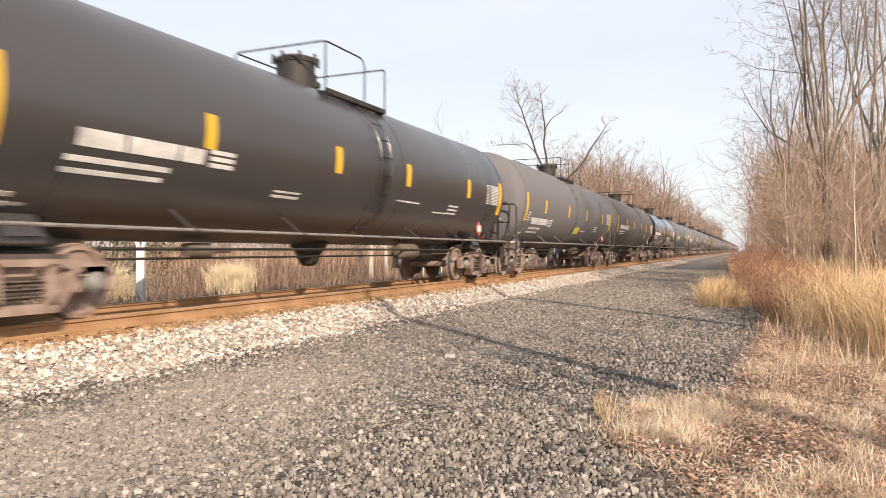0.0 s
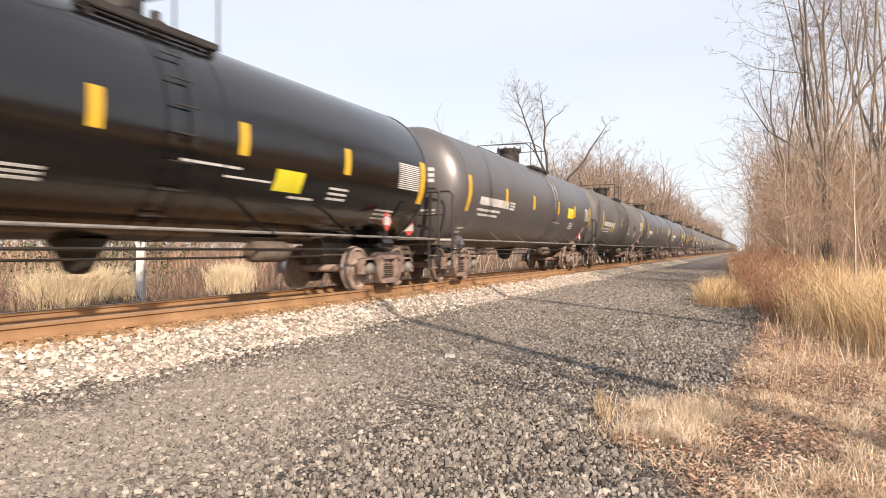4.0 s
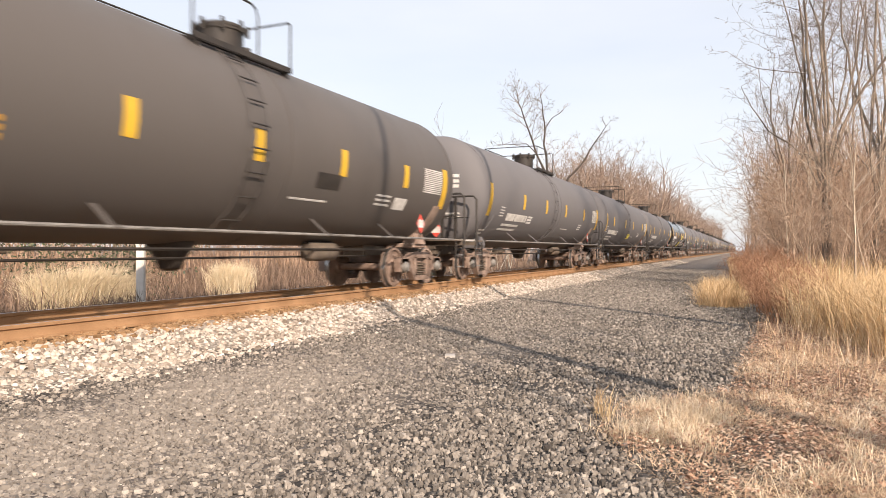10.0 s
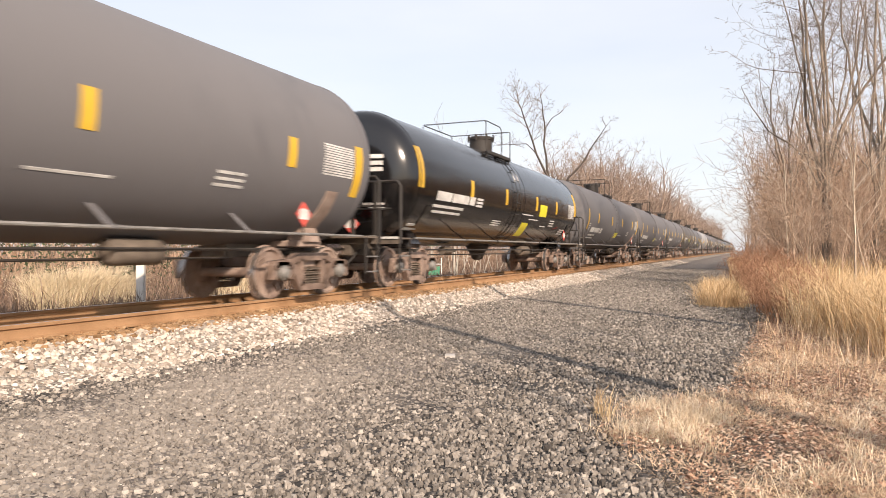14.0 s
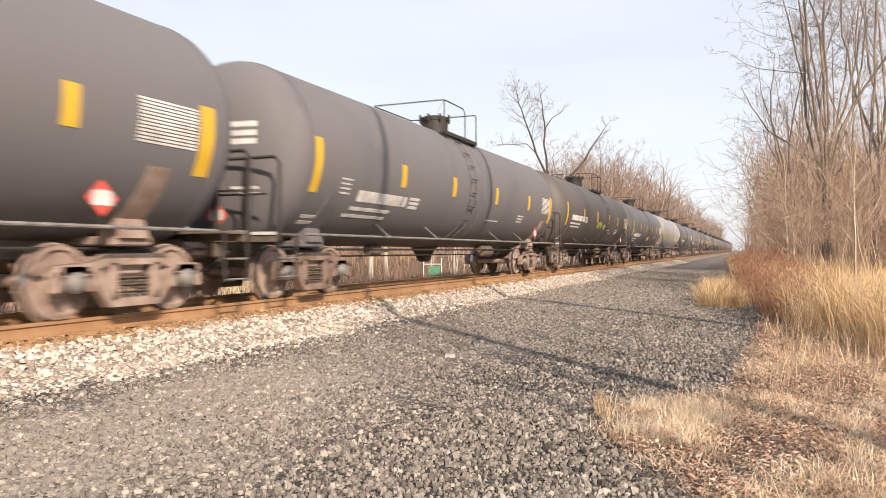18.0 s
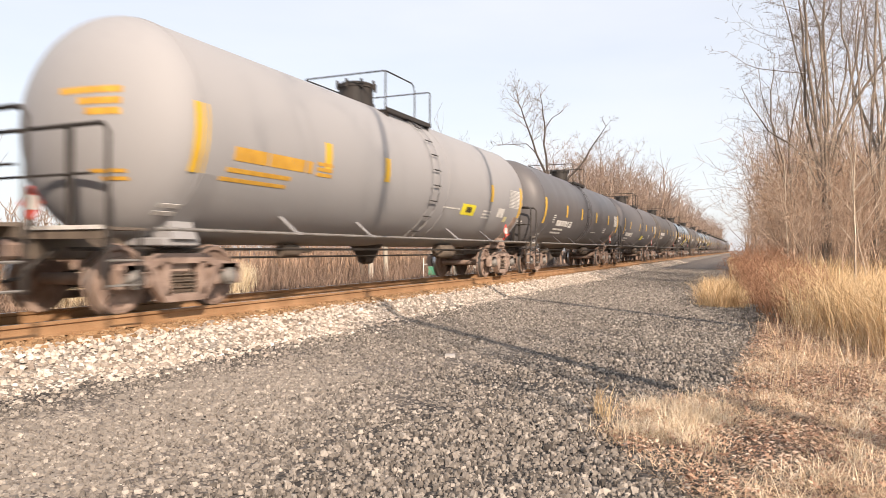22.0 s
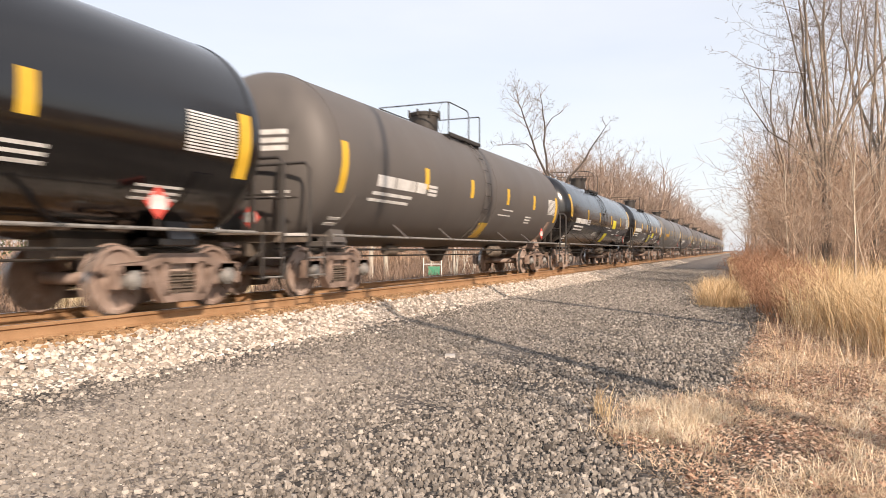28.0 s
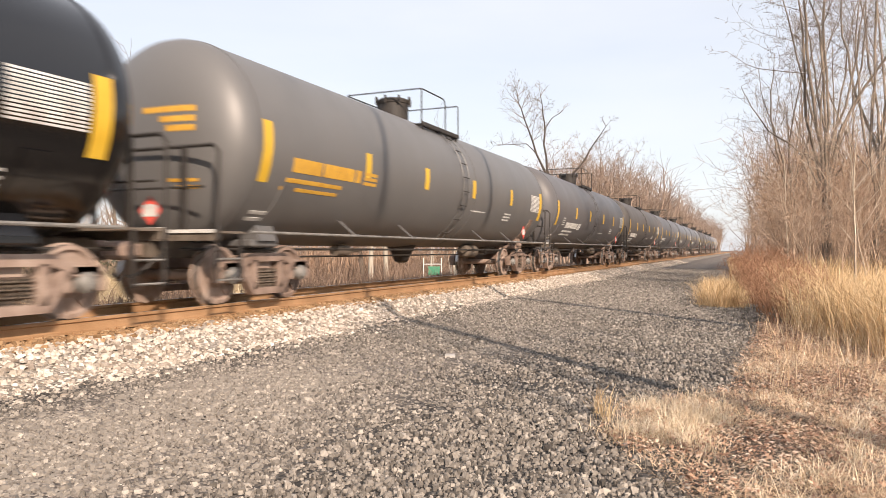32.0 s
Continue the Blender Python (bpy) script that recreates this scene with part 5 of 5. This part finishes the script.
    for _ in range(230):
        y = 70 + 330 * g.random() ** 1.3
        sp.append((float(verge(y)) + 5.0 + 12 * g.random(), y))
    thicket("distant_wood", sp, [g.uniform(8, 13) for _ in sp], 13, HAZEBRUSH, "distant bare wood beside the road", kids=(13, 7), most=1, thin=0.024, category="wood", r=0.024, lean=0.05, wander=0.14, **tangle)


build_right_wood()


def build_left_side():
    # the big forked tree behind the train: a leaning crown and a lower limb beside it
    gr = Growth(21, wander=0.16, twig=0.0075, slim=(0.3, 0.5), reach=(0.35, 0.6), up=0.05, ahead=(0.4, 0.9), aside=(0.45, 0.9))

    def bough(line, r0, r1, kids, length):
        """A crooked bough through points (across, up), with side branches along it."""
        pts = [Vector((0.917 * a, 0.398 * a, b)) for a, b in line]
        pts = [p for q, w in zip(pts, pts[1:]) for p in (q, (q + w) / 2 + Vector((gr.r.gauss(0, 0.06), gr.r.gauss(0, 0.06), 0)))] + pts[-1:]
        n = len(pts) - 1
        for k in range(n):
            gr.thick.append((*pts[k], *pts[k + 1], r0 + (r1 - r0) * k / n, r0 + (r1 - r0) * (k + 1) / n))
            for _ in range(kids if k > 1 else 0):
                a = gr.r.uniform(0, 6.283)
                d = (pts[k + 1] - pts[k]).normalized() * 0.5 + Vector((0.7 * math.cos(a), 0.7 * math.sin(a), gr.r.uniform(-0.1, 0.3)))
                gr.limb(pts[k + 1], d, length * gr.r.uniform(0.4, 1.0) * (1.1 - 0.5 * k / n), 0.03, 1, 3, (9, 9, 6, 3))
        gr.limb(pts[-1], pts[-1] - pts[-2], length * 0.6, r1, 1, 3, (9, 9, 6, 3))
    bough([(0, -0.3), (0.05, 3.6), (0, 7.3)], 0.27, 0.2, 0, 0)
    bough([(0, 7.2), (-1.1, 9.4), (-1.75, 11.4), (-2.3, 13.0), (-2.6, 14.0)], 0.1, 0.03, 4, 2.6)
    bough([(0, 7.2), (-0.3, 9.2), (-0.4, 11.2), (-0.6, 12.8), (-0.75, 14.0)], 0.11, 0.025, 2, 1.5)
    bough([(-1.1, 9.4), (-1.9, 10.2), (-3.8, 10.1)], 0.055, 0.02, 3, 1.7)
    bough([(-0.4, 11.4), (0.2, 12.3), (1.1, 13.0)], 0.045, 0.018, 2, 0.9)
    bough([(0.05, 3.6), (1.0, 6.2), (1.5, 7.5), (2.8, 8.9), (3.6, 10.3), (4.5, 11.6)], 0.13, 0.025, 2, 1.4)
    t = tagged(new("tree"), "bare forked tree standing behind the railway", "tree")
    t.matrix_world = pose(-14.5, 55.0, -0.35)
    part("trunk", tubes("trunk", gr.thick, 7, DARKTWIG), None, t)
    part("crown", tubes("crown", gr.thin, 3, TWIG), None, t)
    g = random.Random(8)
    for i, (x, y, h) in enumerate(((-20.1, 18.4, 7.6), (-24, 10.5, 7.0), (-23.5, 14.5, 6.6), (-26, 23, 6.4), (-20, 46, 8.6), (-21, 50.5, 8.4), (-19, 33, 6.5), (-22, 9, 6), (-15, 90, 12), (-17, 84, 10.5), (-15, 104, 12.5), (-14.5, 116, 12.5))):
        tree((x, y, -0.35), h, 0.13, 120 + i, "slender bare tree behind the railway", kids=(11, 7, 5), most=2, wander=0.1, thin=0.012)
    for i, (x, y) in enumerate(((-16.2, 28.8), (-16.0, 30.0), (-16.6, 31.2), (-15.8, 34.6), (-15.9, 38.4))):
        tree((x, y, -0.35), g.uniform(4.5, 6.5), (0.15, 0.13, 0.15, 0.07, 0.07)[i], 140 + i, "pale-barked young tree behind the railway", kids=(7, 5), most=1, bark=PALEBARK, twig=PALEBARK, wander=0.06, thin=0.012)
    sp = [(-15.5 + g.uniform(-0.8, 0.8), g.uniform(35, 48)) for _ in range(26)]
    thicket("pale_stems", sp, [g.uniform(1.5, 2.6) for _ in sp], 31, PALEBARK, "thin pale stems standing behind the railway", kids=(1, 1), most=1, thin=0.015, r=0.03)
    # reeds and brush beyond the far rail
    x, y = clumped(9000, -16.3, -15.5, 11.6, 14.4, 34, 0.16)
    blades("reed_clump", feet(x, y), rng.uniform(0.6, 1.6, len(x)), 0.0062, REED, "clump of pale dry reeds beyond the track", lean=0.16, droop=0.6, category="reeds")
    x, y = clumped(3500, -16.3, -15.7, 18.1, 19.6, 12, 0.15)
    blades("reed_clump", feet(x, y), rng.uniform(0.8, 1.5, len(x)), 0.006, REED, "clump of pale dry reeds beyond the track", lean=0.12, droop=0.3, category="reeds")
    x, y = clumped(14000, -16.5, -11.8, 1, 60, 160, 0.5)
    blades("dry_grass", feet(x, y), rng.uniform(0.3, 0.9, len(x)), 0.008, WEED, "dry brown grass beyond the track", lean=0.3, droop=0.5)
    x, y = clumped(9000, -23, -15.6, 3, 62, 260, 0.5)
    blades("dry_weeds", feet(x, y), rng.uniform(0.5, 1.5, len(x)), 0.012, WEED, "dull brown dry weeds beyond the track", lean=0.2, droop=0.4, category="weeds")
    x, y = clumped(7000, -42, -23, -8, 80, 200, 0.9)
    blades("dry_weeds", feet(x, y), rng.uniform(1.4, 3.2, len(x)), 0.03, WARMBRUSH, "tall brown weeds far beyond the track", lean=0.15, droop=0.3, category="weeds")
    sp = [(g.uniform(-21, -16.2), g.uniform(-4, 62)) for _ in range(520)]
    thicket("brushwood", sp, [g.uniform(1.6, 3.0) for _ in sp], 32, WEED, "brown leafless brushwood beyond the track", kids=(7, 5, 3), thin=0.008)
    for i, (x, y) in enumerate(((-16.4, 13.0), (-16.2, 15.4), (-16.6, 10.0))):
        gr = Growth(400 + i, up=0.06, wander=0.2, twig=0.005)
        for _ in range(16):
            a = gr.r.uniform(0, 6.283)
            gr.limb((0.3 * math.cos(a), 0.3 * math.sin(a), 0), (0.6 * math.cos(a), 0.6 * math.sin(a), 1), 1.7, 0.015, 0, 1, (6, 4))
        s = tagged(new("evergreen_bush"), "dark green leafy bush beyond the track", "bush", "bushes beyond the track")
        s.matrix_world = pose(x, y, -0.35)
        part("stems", tubes("stems", gr.thick + gr.thin, 3, BRUSH), None, s)
        tips = np.array([b[3:6] for b in gr.thin + gr.thick])
        tips = np.repeat(tips, 4, 0) + rng.normal(0, 0.09, (len(tips) * 4, 3))
        n = len(tips)
        u, w = rng.normal(0, 0.03, (n, 3)), rng.normal(0, 0.018, (n, 3))
        v = np.stack([tips - u, tips + w, tips + u, tips - w], 1).reshape(-1, 3)
        part("leaves", big_mesh("leaves", v, np.arange(4 * n).reshape(n, 4), EVERGREEN), None, s)
    # woods in the distance on that side
    tangle = dict(ahead=(0.3, 0.85), aside=(0.5, 1.0), reach=(0.26, 0.46))
    sp = []
    for _ in range(100):
        y = 80 + 62 * g.random()
        sp.append((-13.5 - 12 * g.random() - 0.01 * y, y))
    thicket("distant_wood", sp, [g.uniform(10.5, 14.2) for _ in sp], 33, HAZEBRUSH, "bare brown wood behind the railway", kids=(22, 13, 4), most=2, thin=0.017, category="wood", r=0.045, lean=0.07, wander=0.16, up=0.03, coarse=True, **tangle)
    sp = []
    for _ in range(330):
        y = 125 + 330 * g.random() ** 1.3
        sp.append((-13.0 - 12 * g.random() - 0.003 * y, y))
    thicket("distant_wood", sp, [g.uniform(12, 16.5) for _ in sp], 35, HAZEBRUSH, "distant bare brown wood behind the railway", kids=(24, 8), most=1, thin=0.04, category="wood", r=0.05, lean=0.06, wander=0.17, up=0.02, coarse=True, **tangle)
    sp = [(-16 - 8 * g.random(), 84 + 300 * g.random() ** 1.4) for _ in range(170)]
    thicket("distant_wood", sp, [g.uniform(8, 13) for _ in sp], 37, HAZEBRUSH, "dense twigs inside the wood behind the railway", kids=(26,), most=1, thin=0.05, category="wood", r=0.05, lean=0.08, wander=0.2, **tangle)
    sp = [(-12.6 - 1.6 * g.random(), 70 + 200 * g.random()) for _ in range(60)]
    thicket("brushwood", sp, [g.uniform(2.6, 4.6) for _ in sp], 36, HAZEBRUSH, "brown brush along the foot of the wood", kids=(12, 7), most=1, thin=0.026, r=0.02)
    sp = [(-23 - 25 * g.random(), g.uniform(-25, 110)) for _ in range(230)]
    thicket("distant_wood", sp, [g.uniform(3.0, 4.8) for _ in sp], 34, BRUSH, "low brown scrub far behind the railway", kids=(14, 8), most=1, thin=0.03, category="wood", r=0.02)


build_left_side()


# ---- markers beyond the track ----
WHITEPOST = mat("white_painted_post", [(0.62, 0.6, 0.56), (0.8, 0.79, 0.76)], rough=0.6, scale=5, fine=40, bump=0.1)
GREEN = mat("green_painted_sheet", [(0.05, 0.22, 0.13), (0.08, 0.3, 0.18)], rough=0.5, scale=5, fine=40, bump=0.1)


def build_markers():
    post = tagged(new("marker_post"), "white marker post with a flared head beyond the track", "post")
    post.matrix_world = pose(-14.05, 13.2, -0.37, 0, 0, 24)
    part("shaft", Solid().box(-0.1, 0.1, -0.06, 0.06, 0, 1.7, 0.012), WHITEPOST, post)
    head = Solid()
    for d in (-1, 1):
        head.add([(d * 0.02, -0.04, 1.68), (d * 0.08, -0.04, 1.68), (d * 0.08, 0.04, 1.68), (d * 0.02, 0.04, 1.68), (d * 0.08, -0.04, 2.05), (d * 0.2, -0.04, 2.05), (d * 0.2, 0.04, 2.05), (d * 0.08, 0.04, 2.05)],
                 [(0, 1, 2, 3), (4, 5, 6, 7), (0, 1, 5, 4), (1, 2, 6, 5), (2, 3, 7, 6), (3, 0, 4, 7)])
    part("head", head, WHITEPOST, post, "forked white head")
    sign = tagged(new("low_sign"), "small green sign on a pale pipe frame", "sign")
    sign.matrix_world = pose(-15.0, 33.4, -0.35, 0, 0, 24)
    part("plate", Solid().box(-0.3, 0.3, -0.015, 0.015, 0.35, 0.8, 0.005), GREEN, sign)
    for x in (-0.55, 0.38):
        part("post", Solid().tube([(x, 0.03, 0), (x, 0.03, 1.25)], 0.03, 8), WHITEPOST, sign)
    part("cross_rail", Solid().tube([(-0.55, 0.03, 0.92), (0.38, 0.03, 0.92)], 0.025, 8), WHITEPOST, sign)


build_markers()


def build_shade_trees():
    """Bare trees beside the road behind the viewpoint; their shadows lie across the gravel."""
    for i, (x, y, h, r) in enumerate(((5.9, 0.75, 20, 0.15), (5.9, 7.4, 20, 0.16))):
        tree((x, y, -0.12), h, r, 200 + i, "tall straight bare tree beside the road", kids=(7, 8, 5), most=2, wander=0.015, thin=0.012, slim=(0.12, 0.28), stems=[((0, 0, 1), 1.0)])
    for i, (x, y, h, r) in enumerate(((7.6, -3.0, 12, 0.08), (7.9, -2.0, 12.5, 0.08), (8.2, -0.9, 12, 0.08), (6.7, 6.3, 9, 0.08), (7.4, 4.6, 9, 0.07))):
        tree((x, y, -0.12), h, r, 210 + i, "slender bare tree beside the road", kids=(14, 7, 5), most=2, wander=0.12, thin=0.011, ahead=(0.3, 0.8))


build_shade_trees()


motions()
